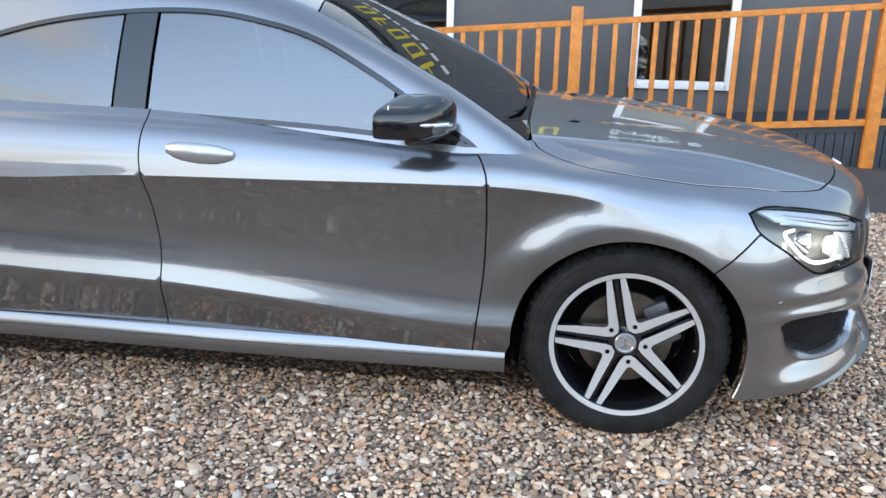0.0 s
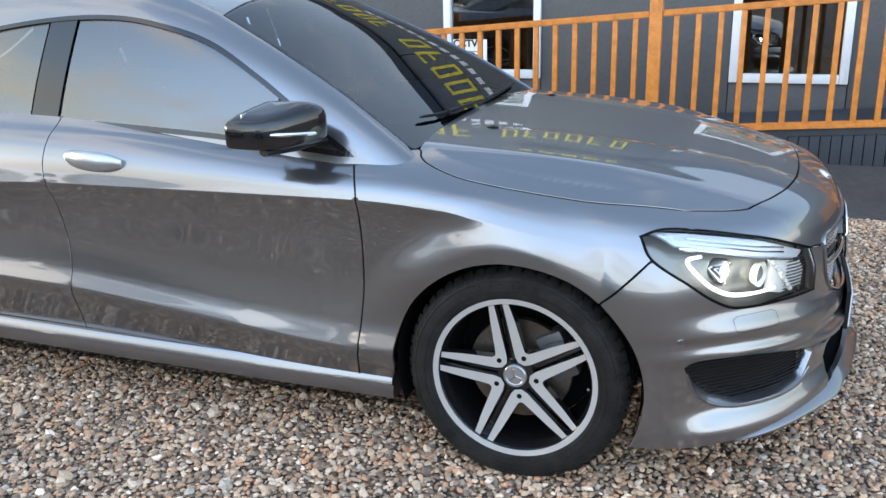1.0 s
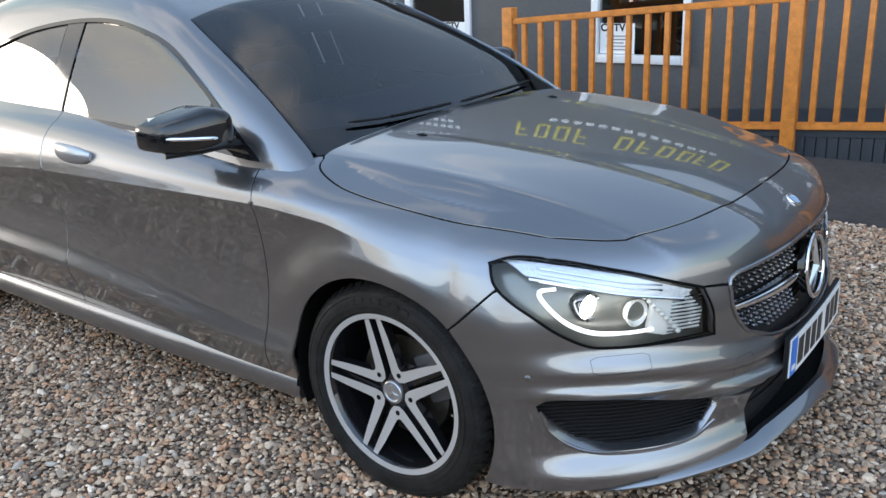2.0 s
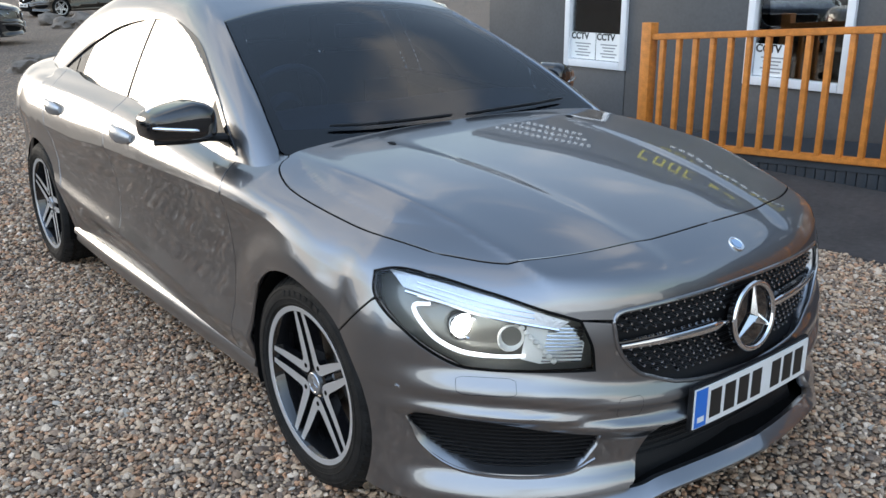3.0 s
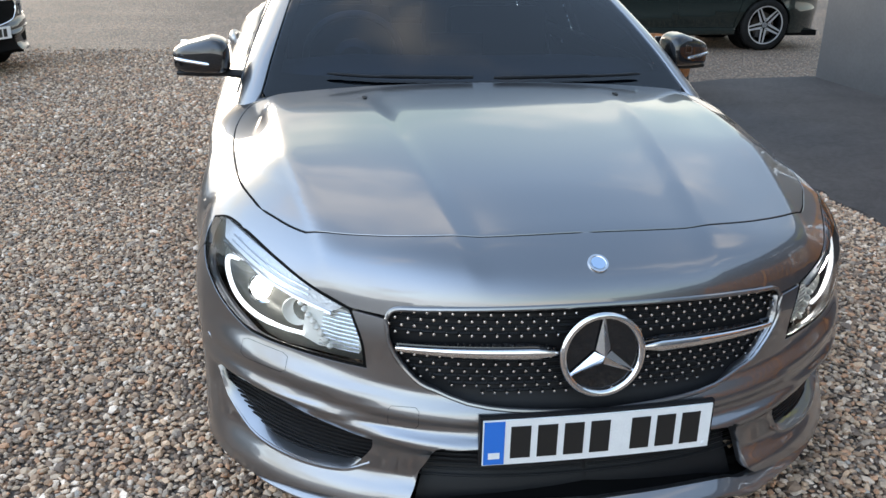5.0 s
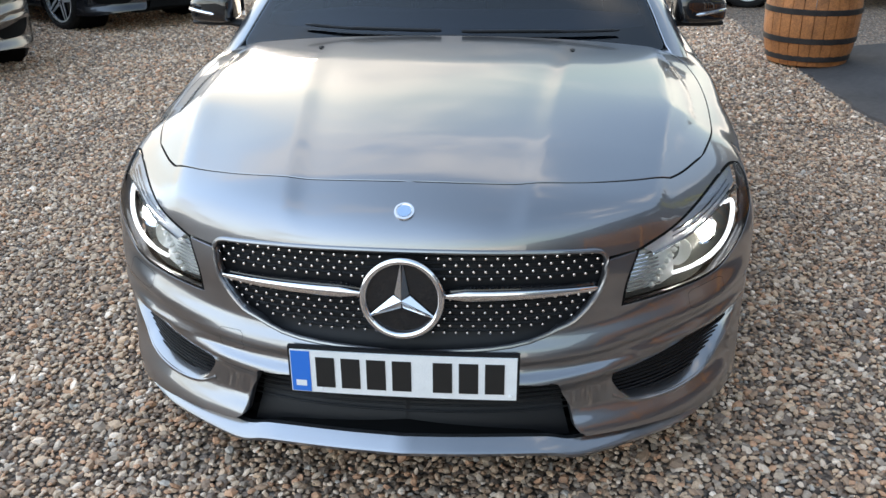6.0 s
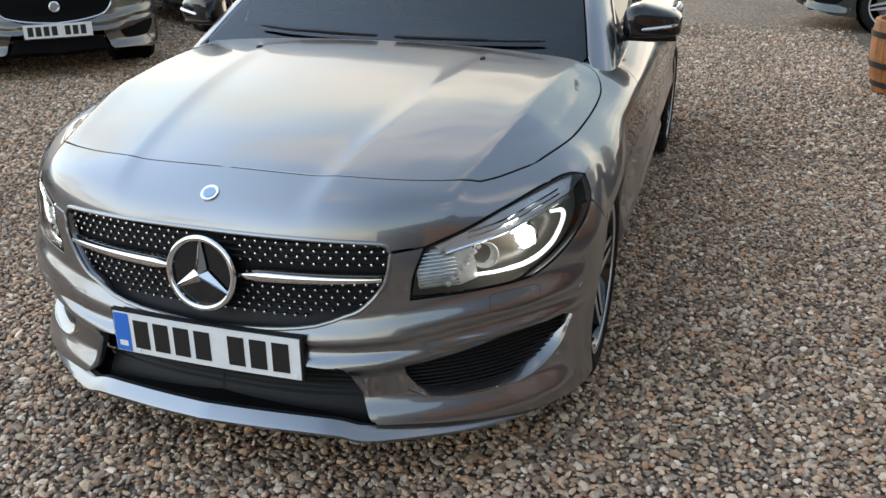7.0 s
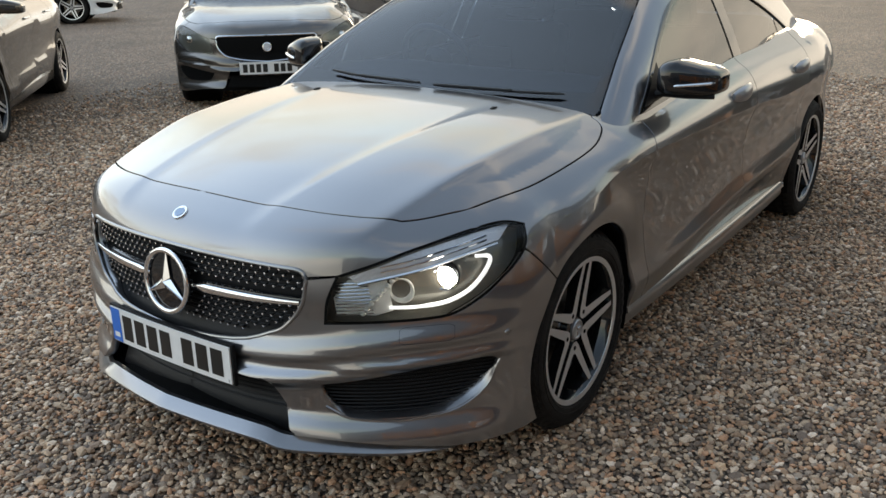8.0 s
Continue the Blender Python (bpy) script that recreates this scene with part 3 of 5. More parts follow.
WIN_LOW = spline([(-2.74, 0.66, 0.985), (-2.2, 0.72, 0.982), (-1.6, 0.76, 0.97), (-1.0, 0.775, 0.945), (-0.72, 0.775, 0.922), (-0.50, 0.77, 0.902)])
window_outline = WIN + WIN_LOW[1:-1]
RW = spline([(-2.62, 0, 1.28), (-2.64, 0.35, 1.265), (-2.70, 0.47, 1.235), (-3.1, 0.56, 1.07), (-3.28, 0.55, 1.005), (-3.34, 0.3, 1.01), (-3.36, 0, 1.01)], corners=(2, 4))
roof_outline = WS_TOP[:-1] + WS_SIDE + [(-0.30, 0.74, 0.86), (-0.46, 0.785, 0.83), (-0.70, 0.80, 0.85), (-1.6, 0.80, 0.90), (-2.4, 0.75, 0.93), (-2.9, 0.69, 0.94), (-3.4, 0.60, 0.95), (-3.42, 0, 0.96)] + RW[::-1]
panel("roof", cabin, roof_outline, (0, 0.75, 1), PAINT, car, holes=[window_outline], both=True, cell=0.02)
panel("windscreen", cabin, WS_TOP[:-1] + WS_SIDE + WS_LOW, (0.6, 0, 1), SCREEN, car, both=True, depth=0, cell=0.02, out=-0.003)
panel("rear_screen", cabin, RW, (-0.4, 0, 1), SIDEGLASS, car, both=True, depth=0, cell=0.04, out=-0.003)


def part_of(poly, x0, x1):
    """The stretch of a closed outline between two stations."""
    b = [np.array(p, float) for p in poly]
    for sgn, lim in ((1, x0), (-1, x1)):
        o = []
        for i in range(len(b)):
            p, q = b[i - 1], b[i]
            ip, iq = sgn * (p[0] - lim) >= 0, sgn * (q[0] - lim) >= 0
            if ip != iq:
                t = (lim - p[0]) / (q[0] - p[0])
                o.append(p + t * (q - p))
            if iq:
                o.append(q)
        b = o
    return b


pair("front_side_window", cabin, part_of(window_outline, -1.56, -0.752), (0, 1, 0.4), SIDEGLASS, car, depth=0, cell=0.02, out=-0.004)
pair("pillar_trim", cabin, part_of(window_outline, -1.68, -1.565), (0, 1, 0.4), GLOSS, car, depth=0.004, cell=0.02, out=0.0)
pair("rear_side_window", cabin, part_of(window_outline, -2.44, -1.685), (0, 1, 0.4), SIDEGLASS, car, depth=0, cell=0.02, out=-0.004)
pair("quarter_window", cabin, part_of(window_outline, -2.80, -2.455), (0, 1, 0.4), SIDEGLASS, car, depth=0, cell=0.02, out=-0.004)
pair("headlight", body, LAMP_TOP[:-1] + LAMP_IN[:-1] + LAMP_LOW[:-1], (1, 0.9, 0.5), LENS, car, depth=0.004, cell=0.016, gap=0.003, out=0.001)


# offset forms for what lies behind the skin
def sunk(d):
    return lambda p: body(p) + d


def skin_points(f, guesses, way):
    """Where lines along way through the guesses meet the form."""
    way = np.array(way, float) / np.linalg.norm(way)
    p = np.array(guesses, float)
    for _ in range(9):
        v = f(p)
        d = (f(p + 0.002 * way) - v) / 0.002
        d = np.where(np.abs(d) < 0.15, np.where(d < 0, -0.15, 0.15), d)
        p = p - np.clip(v / d, -0.08, 0.08)[:, None] * way
    return p


def skin_point(f, guess, way):
    return skin_points(f, [guess], way)[0]


# wheel wells, underside, inner blocks
for cx in (0.0, -2.699):
    for s in (1, -1):
        bm = bmesh.new()
        rows = []
        for k in range(25):
            a = -0.35 + (math.pi + 0.7) * k / 24
            rows.append([bm.verts.new((cx + r * math.cos(a), s * y, 0.312 + r * math.sin(a))) for y, r in ((0.845, 0.352), (0.80, 0.356), (0.50, 0.356), (0.49, 0.02))])
        for a, b in zip(rows, rows[1:]):
            for i in range(3):
                bm.faces.new((a[i], a[i + 1], b[i + 1], b[i]))
        part("wheel_arch_liner", bm, MATT, car)
part("underbody", boxed((-3.5, -0.74, 0.17), (-0.36, 0.74, 0.24)), MATT, car)
part("front_undertray", boxed((0.30, -0.42, 0.19), (0.76, 0.42, 0.215)), MATT, car)
part("radiator_block", boxed((0.40, -0.46, 0.22), (0.70, 0.46, 0.60)), MATT, car)

# unseen inner sheet, added to stop light leaking through the shut lines
panel("inner_light_block", sunk(0.05), [(0.83, 0, 0.70), (0.80, 0.42, 0.72), (0.60, 0.62, 0.72), (0.30, 0.74, 0.76), (-0.15, 0.76, 0.84), (-0.32, 0.70, 0.90), (-0.32, 0, 0.92)], (0.25, 0, 1), MATT, car, both=True, depth=0, cell=0.06)
# black strips added in the shut lines, for the shade in the gaps
def settled(points, d):
    q = np.array(points, float)
    for _ in range(6):
        q = q - 0.9 * (body(q) + d)[:, None] * gradient(body, q)
    return q


GAP_FB = spline([(0.348, 0.802, 0.67), (0.295, 0.835, 0.62), (0.24, 0.853, 0.572)])
for line in (HOOD_FRONT, HOOD_SIDE, DOOR_F, DOOR_M, DOOR_R, GAP_FB):
    q = settled(line, 0.0035)
    if line is HOOD_FRONT:
        part("shut_line", tube(list(q[::-1] * (1, -1, 1))[:-1] + list(q), 0.0026, 6), MATT, car)
        continue
    for s in (1, -1):
        part("shut_line", tube(q * (1, s, 1), 0.0026, 6), MATT, car)
rim_line = settled(GRILLE_TOP[:-1] + GRILLE_LOW, -0.001)
rim_line = [p for i, p in enumerate(rim_line) if i % 2 == 0 or i == len(rim_line) - 1]
for s in (1, -1):
    part("grille_rim", tube([(p[0], s * p[1], p[2]) for p in rim_line], 0.0055, 8), PAINT, car, "rounded grey rim of the grille opening")

# sills
SILL = [(0.77, 0.275), (0.836, 0.268), (0.846, 0.256), (0.850, 0.236), (0.838, 0.228), (0.842, 0.205), (0.835, 0.186), (0.80, 0.180), (0.76, 0.19)]
for s in (1, -1):
    bm = bmesh.new()
    rows = []
    for k in range(31):
        x = -0.375 - 1.925 * k / 30
        bow = 0.012 * math.sin(math.pi * k / 30) - 0.01
        rows.append([bm.verts.new((x, s * (y + bow), z + 0.012 * (k / 30 - 0.3))) for y, z in SILL])
    for a, b in zip(rows, rows[1:]):
        for i in range(len(SILL) - 1):
            bm.faces.new((a[i], a[i + 1], b[i + 1], b[i]))
    bm.faces.new(rows[0])
    bm.faces.new(rows[-1])
    part("side_sill", bm, PAINT, car, "stepped grey side skirt")

# grille: dark backing, fins, bright studs, two chrome blades, ring with three blades
grille_outline = GRILLE_TOP[:-1] + GRILLE_LOW
grille = panel("grille", sunk(0.035), grille_outline, (1, 0.2, 0), BLACK, car, both=True, cell=0.02, gap=-0.02, depth=0, label="black diamond-pattern grille")
inside_grille = lambda y, z: (0.462 - 0.0 * z > abs(y)) and z < 0.678 and z > 0.468 + 0.0 and (abs(y) < 0.452 - max(0, 0.60 - z) * 0.75 - max(0, 0.52 - z) * 3.2)
bm_s, bm_f = bmesh.new(), bmesh.new()
for r, z in enumerate((0.668, 0.653, 0.638, 0.622, 0.572, 0.555, 0.538, 0.521, 0.504, 0.487)):
    cols = [y for y in np.arange(-18, 19) * 0.0262 + (0.0131 if r % 2 else 0) if inside_grille(y, z) and math.hypot(y, z - 0.583) > 0.098]
    ys = [y for y in np.linspace(-0.44, 0.44, 23) if inside_grille(y * 0.99, z)]
    if len(ys) > 2:
        line = skin_points(sunk(0.030), [(0.85, y, z) for y in ys], (1, 0, 0))
        t = tube(line, 0.0035, 5, 0.9)
        tmp = bpy.data.meshes.new("fin")
        t.to_mesh(tmp)
        t.free()
        bm_f.from_mesh(tmp)
        bpy.data.meshes.remove(tmp)
    for p in skin_points(sunk(0.018), [(0.85, y, z) for y in cols], (1, 0, 0)):
        m = pose(p[0], p[1], p[2], 0, 90, 0)
        lathe(bm_s, [(0.0, 0.003), (0.0034, 0.002), (0.0042, 0.0), (0.0030, -0.02), (0.002, -0.03)], 6, m)
studs = part("grille_stud", bm_s, CHROME, grille, "rows of small bright metal studs")
tagged(studs, kind="stuff")
tagged(part("grille_fin", bm_f, BLACK, grille), kind="stuff")
for s in (1, -1):
    pts, rad = [], []
    for k in range(15):
        y = 0.092 + (0.434 - 0.092) * k / 14
        p = skin_point(sunk(0.002), (0.86, y, 0.586 + 0.004 * k / 14), (1, 0, 0))
        pts.append((p[0], s * y, p[2]))
        rad.append(0.012 * min(1.0, 0.35 + k / 3) * (1 - 0.55 * (k / 14) ** 2))
    blade = part("grille_blade", tube(pts, rad, 10, 0.55, up=(1, 0, 0)), CHROME, grille, "tapered chrome grille blade")
    part("blade_carrier", tube([(x - 0.022, y, z) for x, y, z in pts], [r * 1.4 for r in rad], 8, 0.8, up=(1, 0, 0)), GLOSS, grille)
STAR = pose(0.876, 0, 0.584, 0, 84, 0)
bm = bmesh.new()
lathe(bm, [(0.088 + 0.0078 * math.cos(a), 0.006 * math.sin(a)) for a in (2 * math.pi * k / 12 for k in range(12))], 64, STAR, closed=True)
emblem_ring = part("front_emblem", bm, CHROME, grille, "large chrome ring with three blades")
bm = bmesh.new()
for k in range(3):
    a = math.pi + 2 * math.pi * k / 3
    d, n = Vector((math.cos(a), math.sin(a), 0)), Vector((-math.sin(a), math.cos(a), 0))
    tip, mid = d * 0.084, bm.verts.new((0, 0, 0.012))
    w1 = bm.verts.new(d * 0.012 + n * 0.0165)
    w2 = bm.verts.new(d * 0.012 - n * 0.0165)
    t1, t2, tp = bm.verts.new(tip + n * 0.0022), bm.verts.new(tip - n * 0.0022), bm.verts.new(tip + Vector((0, 0, 0.004)))
    bm.faces.new((mid, tp, t1, w1))
    bm.faces.new((mid, w2, t2, tp))
bmesh.ops.remove_doubles(bm, verts=bm.verts, dist=0.0005)
bmesh.ops.transform(bm, matrix=STAR, verts=bm.verts)
part("emblem_blade", bm, CHROME, emblem_ring, smooth=False)
bm = lathe(bmesh.new(), [(0.0, 0.0), (0.08, 0.0), (0.083, -0.02)], 40, STAR @ pose(0, 0, -0.006))
part("emblem_plate", bm, GLOSS, emblem_ring)
# round badge on the nose
p = skin_point(body, (0.80, 0, 0.762), (1, 0, 1))
n = gradient(body, p[None])[0]
BADGE = Matrix.Translation(p) @ Vector(n).to_track_quat("Z", "Y").to_matrix().to_4x4()
badge = part("bonnet_badge", lathe(bmesh.new(), [(0.0, 0.003), (0.017, 0.0032), (0.018, 0.0042), (0.0225, 0.0042), (0.0235, 0.002), (0.0235, -0.004)], 32, BADGE), CHROME, car, "small round silver and blue badge")
part("badge_face", lathe(bmesh.new(), [(0.0, 0.0042), (0.0155, 0.0042)], 28, BADGE), mat("pale_blue_enamel", (0.30, 0.42, 0.60), 0.3), badge)

# number plate, slightly bowed, its characters as plain bars
def bowed(bm, y0, y1, z0, z1, x, t):
    n = 14
    rows = [[bm.verts.new((x - 0.10 * yy * yy + dx, yy, zz)) for zz, dx in ((z0, 0), (z1, 0), (z1, -t), (z0, -t))] for yy in (y0 + (y1 - y0) * k / n for k in range(n + 1))]
    for a, b in zip(rows, rows[1:]):
        for i in range(4):
            bm.faces.new((a[i], b[i], b[(i + 1) % 4], a[(i + 1) % 4]))
    bm.faces.new(rows[0])
    bm.faces.new(rows[-1])
    return bm


plate = part("number_plate", bowed(bmesh.new(), -0.26, 0.26, 0.347, 0.456, 0.903, 0.004), PLATE, car, "white number plate with blue band and dark bars")
part("plate_holder", bowed(bmesh.new(), -0.266, 0.266, 0.341, 0.462, 0.8985, 0.012), BLACK, plate)
part("blue_band", bowed(bmesh.new(), -0.258, -0.213, 0.349, 0.454, 0.9042, 0.0008), BLUE, plate)
part("band_mark", bowed(bmesh.new(), -0.248, -0.223, 0.363, 0.378, 0.9050, 0.0008), PLATE, plate)
for k, y in enumerate((-0.178, -0.119, -0.060, -0.001, 0.092, 0.151, 0.210)):
    part("plate_bar", bowed(bmesh.new(), y - 0.022, y + 0.022, 0.3625, 0.4405, 0.9044, 0.001), INK, plate)
for y in (-0.19, 0.247):
    part("plate_screw", lathe(bmesh.new(), [(0, 0.002), (0.005, 0.0015), (0.006, 0)], 10, pose(0.9035 - 0.1 * y * y, y, 0.3565, 0, 90, 0)), PLATE, plate)

# lower air intake, its mesh, and the lip under it
low_cut = [(0.886, 0.41, 0.25), (0.89, 0.36, 0.375), (0.897, 0.30, 0.40), (0.90, 0, 0.40), (0.90, 0, 0.24)]
lower_intake = panel("lower_intake", sunk(0.055), low_cut, (1, 0.1, 0), BLACK, car, both=True, cell=0.03, gap=-0.010, depth=0)
for z in np.arange(0.262, 0.35, 0.0125):
    pts = skin_points(sunk(0.05), [(0.86, y, z) for y in np.linspace(-0.41, 0.41, 21)], (1, 0, 0))
    part("intake_slat", tube(pts, 0.0028, 5, 1.0), BLACK, lower_intake)
LIP = spline([(0.955, 0, 0.232), (0.938, 0.14, 0.226), (0.911, 0.28, 0.217), (0.893, 0.345, 0.209), (0.868, 0.415, 0.192), (0.79, 0.538, 0.183), (0.702, 0.652, 0.175), (0.612, 0.737, 0.169), (0.535, 0.785, 0.166)], 5)
bm = bmesh.new()
rows = []
full = [(x, -y, z) for x, y, z in LIP[::-1]][:-1] + [tuple(p) for p in LIP]
for i, p in enumerate(full):
    a, b = Vector(full[max(i - 1, 0)]), Vector(full[min(i + 1, len(full) - 1)])
    d = (b - a).normalized()
    o = Vector((d.y, -d.x, 0)).normalized()
    o = o if o.x > 0 else -o
    p = Vector(p)
    fade = max(0.12, min(1, (len(full) / 2 - abs(i - len(full) / 2)) / 10))
    o = o * (1 if fade > 0.9 else 0.9)
    prof = [(-0.046, 0.020), (-0.031, 0.021), (-0.005, 0.003), (0.0, -0.004), (-0.004, -0.014), (-0.05, -0.018)]
    rows.append([bm.verts.new(p + o * u * (fade if u < -0.02 else 1) + Vector((0, 0, v * fade))) for u, v in prof])
for a, b in zip(rows, rows[1:]):
    for i in range(5):
        bm.faces.new((a[i], a[i + 1], b[i + 1], b[i]))
lip = part("front_lip", bm, PAINT, car, "grey splitter lip under the bumper")
bm = bmesh.new()
rows = []
for x, y, z in full:
    k = 1 - 0.13 / max(0.3, math.hypot(x - 0.2, y))
    rows.append([bm.verts.new((0.2 + (x - 0.2) * 0.955, y * 0.955, z - 0.004)), bm.verts.new((0.2 + (x - 0.2) * k, y * k, z + 0.012))])
for a, b in zip(rows, rows[1:]):
    bm.faces.new((a[0], b[0], b[1], a[1]))
part("lip_base", bm, MATT, lip)

# side intakes with fins
for s in (False, True):
    si = panel("side_intake", sunk(0.05), intake, (1, 0.85, 0.0), BLACK, car, flip=s, gap=-0.025, depth=0, cell=0.025, label="black finned side intake")
    sg = -1 if s else 1
    for z in np.arange(0.278, 0.425, 0.0105):
        xs = []
        for i in range(len(intake)):
            p, q = intake[i - 1], intake[i]
            if (p[2] - z) * (q[2] - z) < 0:
                t = (z - p[2]) / (q[2] - p[2])
                xs.append(p + t * (q - p))
        if len(xs) < 2:
            continue
        xs.sort(key=lambda p: p[1])
        a, b = xs[0], xs[-1]
        pts = skin_points(sunk(0.022), [a + (b - a) * k / 10 for k in range(11)], (1, 0.85, 0)) * (1, sg, 1)
        part("intake_slat", tube(pts, 0.0026, 5, 1.0), BLACK, si)

    # painted scoop under and outside the opening
    edge = spline([(0.790, 0.498, 0.300), (0.746, 0.546, 0.272), (0.66, 0.66, 0.262), (0.56, 0.765, 0.272), (0.493, 0.81, 0.322), (0.462, 0.825, 0.385)], 7)
    outer = skin_points(sunk(-0.0012), edge, (1, 0.85, 0))
    bm = bmesh.new()
    rows = []
    for i, (p, e) in enumerate(zip(outer, edge)):
        k = i / (len(outer) - 1)
        wide = 0.054 * min(1, 0.01 + 3 * k, 0.02 + 2.4 * (1 - k))
        nrm = gradient(body, p[None])[0]
        q = np.array(edge[min(i + 1, len(edge) - 1)]) - np.array(edge[max(i - 1, 0)])
        up = np.cross(nrm, q)
        up = up / np.linalg.norm(up)
        up = up if up[2] + 0.5 * (up[0] - up[1]) > 0 else -up
        prof = [(0.0, -0.006), (0.0012, 0.0), (-0.004, 0.006), (-0.5 * wide, 0.45 * wide + 0.003), (-1.05 * wide, 0.75 * wide + 0.003)]
        rows.append([bm.verts.new(tuple((p + u * nrm + v * up) * (1, sg, 1))) for u, v in prof])
    for a, b in zip(rows, rows[1:]):
        for i in range(4):
            bm.faces.new((a[i], a[i + 1], b[i + 1], b[i]))
    part("intake_scoop", bm, PAINT, si, "painted scoop edge")

# headlights: dark bowl, chrome brow, light guide, projector, ribbed reflector
GUIDE = mat("white_light_guide", (0.85, 0.87, 0.9), 0.25)
gn = GUIDE.node_tree.nodes["Principled BSDF"]
gn.inputs["Emission Color"].default_value, gn.inputs["Emission Strength"].default_value = (0.9, 0.95, 1.0, 1), 0.5
GLOW = mat("lit_projector", (0.9, 0.9, 0.9), 0.2)
gn = GLOW.node_tree.nodes["Principled BSDF"]
gn.inputs["Emission Color"].default_value, gn.inputs["Emission Strength"].default_value = (1.0, 0.98, 0.92, 1), 18.0
BOWL = mat("lamp_bowl_grey", (0.25, 0.245, 0.215), 0.22, 0.5)
REFL = mat("ribbed_reflector", (0.86, 0.86, 0.82), 0.22, 0.0, bump=0.5, bscale=60)
BROW = mat("bright_reflector", (0.80, 0.82, 0.85), 0.22, 0.45, bump=0.6, bscale=120)
lamp_outline = LAMP_TOP[:-1] + LAMP_IN[:-1] + LAMP_LOW[:-1]
for s, lens in zip((False, True), [o for o in car.children if o.name.startswith("headlight")]):
    sg = -1 if s else 1
    panel("lamp_bowl", sunk(0.055), lamp_outline, (1, 0.9, 0.5), BOWL, lens, flip=s, gap=-0.012, depth=0, cell=0.03)
    panel("lamp_seal", body, lamp_outline, (1, 0.9, 0.5), MATT, lens, holes=[lamp_outline], flip=s, gap=-0.0045, depth=0, cell=0.02, out=-0.0012)
    on = lambda d, p: skin_point(sunk(d), p, (1, 0.9, 0.5)) * (1, sg, 1)
    panel("chrome_brow", sunk(0.012), [(0.335, 0.785, 0.742), (0.40, 0.765, 0.744), (0.50, 0.72, 0.736), (0.60, 0.655, 0.712), (0.735, 0.54, 0.663), (0.712, 0.563, 0.643), (0.60, 0.672, 0.668), (0.50, 0.735, 0.690), (0.40, 0.780, 0.704)],
          (1, 0.9, 0.5), BROW, lens, flip=s, depth=0.012, cell=0.012, label="bright streaked brow of the lamp")
    brow = [on(0.010, p) for p in spline([(0.40, 0.780, 0.703), (0.50, 0.735, 0.689), (0.60, 0.672, 0.667), (0.712, 0.563, 0.642)], 5)]
    part("brow_edge", tube(brow, 0.0045, 6), CHROME, lens)
    for d, dz in ((0.009, 0.013), (0.008, 0.026)):  # bright streaks along the brow
        streak = [on(d, p) for p in spline([(0.43, 0.768, 0.706 + dz), (0.50, 0.735, 0.694 + dz), (0.60, 0.672, 0.672 + dz), (0.67, 0.604, 0.656 + dz)], 5)]
        part("brow_streak", tube(streak, 0.0022, 5), CHROME, lens)
    g = [on(0.022, p) for p in spline([(0.475, 0.765, 0.688), (0.435, 0.782, 0.677), (0.452, 0.78, 0.645), (0.50, 0.765, 0.605), (0.56, 0.735, 0.582), (0.62, 0.68, 0.575), (0.67, 0.63, 0.578)], 6)]
    part("light_guide", tube(g, [0.005] * 4 + [0.0060] * (len(g) - 12) + [0.005] * 8, 8), GUIDE, lens, "white curved light guide")
    c = on(0.060, (0.545, 0.728, 0.646))
    AX = Matrix.Translation(c) @ pose(0, 0, 0, 0, 90, sg * 18)
    pr = part("projector", lathe(bmesh.new(), [(0.036, -0.02), (0.038, 0.012), (0.034, 0.02), (0.029, 0.016), (0.028, 0.01)], 28, AX), CHROME, lens, "round projector lamp, lit")
    part("bulb_lens", lathe(bmesh.new(), [(0.0, 0.022), (0.012, 0.020), (0.022, 0.015), (0.0275, 0.008)], 24, AX), GLOW, pr)
    panel("inner_reflector", sunk(0.03), [(0.665, 0.62, 0.668), (0.735, 0.54, 0.652), (0.755, 0.505, 0.60), (0.75, 0.510, 0.552), (0.69, 0.60, 0.548), (0.66, 0.64, 0.56)], (1, 0.9, 0.5), REFL, lens, flip=s, depth=0.02, cell=0.02)
    for k in range(10):
        z = 0.560 + 0.0095 * k
        rib = [on(0.026, (0.685 + 0.010 * (k / 9), 0.592 - 0.012 * (k / 9), z)), on(0.024, (0.72, 0.553, z)), on(0.026, (0.748, 0.517, z))]
        part("reflector_rib", tube(rib, 0.0030, 6, 0.8), CHROME, lens)
    part("reflector_cup", lathe(bmesh.new(), [(0.0, -0.024), (0.014, -0.021), (0.026, -0.010), (0.033, 0.008), (0.035, 0.006), (0.028, -0.014)], 24, Matrix.Translation(on(0.045, (0.640, 0.652, 0.622))) @ pose(0, 0, 0, 0, 90, sg * 22)), REFL, lens)
    for k in range(9):
        t = k / 8
        a = np.array((0.650 + 0.055 * t, 0.640 - 0.070 * t, 0.660 - 0.100 * t))
        q = on(0.022, a)
        part("reflector_bead", lathe(bmesh.new(), [(0, 0.008), (0.005, 0.005), (0.008, 0.0), (0.005, -0.005), (0, -0.008)], 8, Matrix.Translation(q)), REFL, lens)

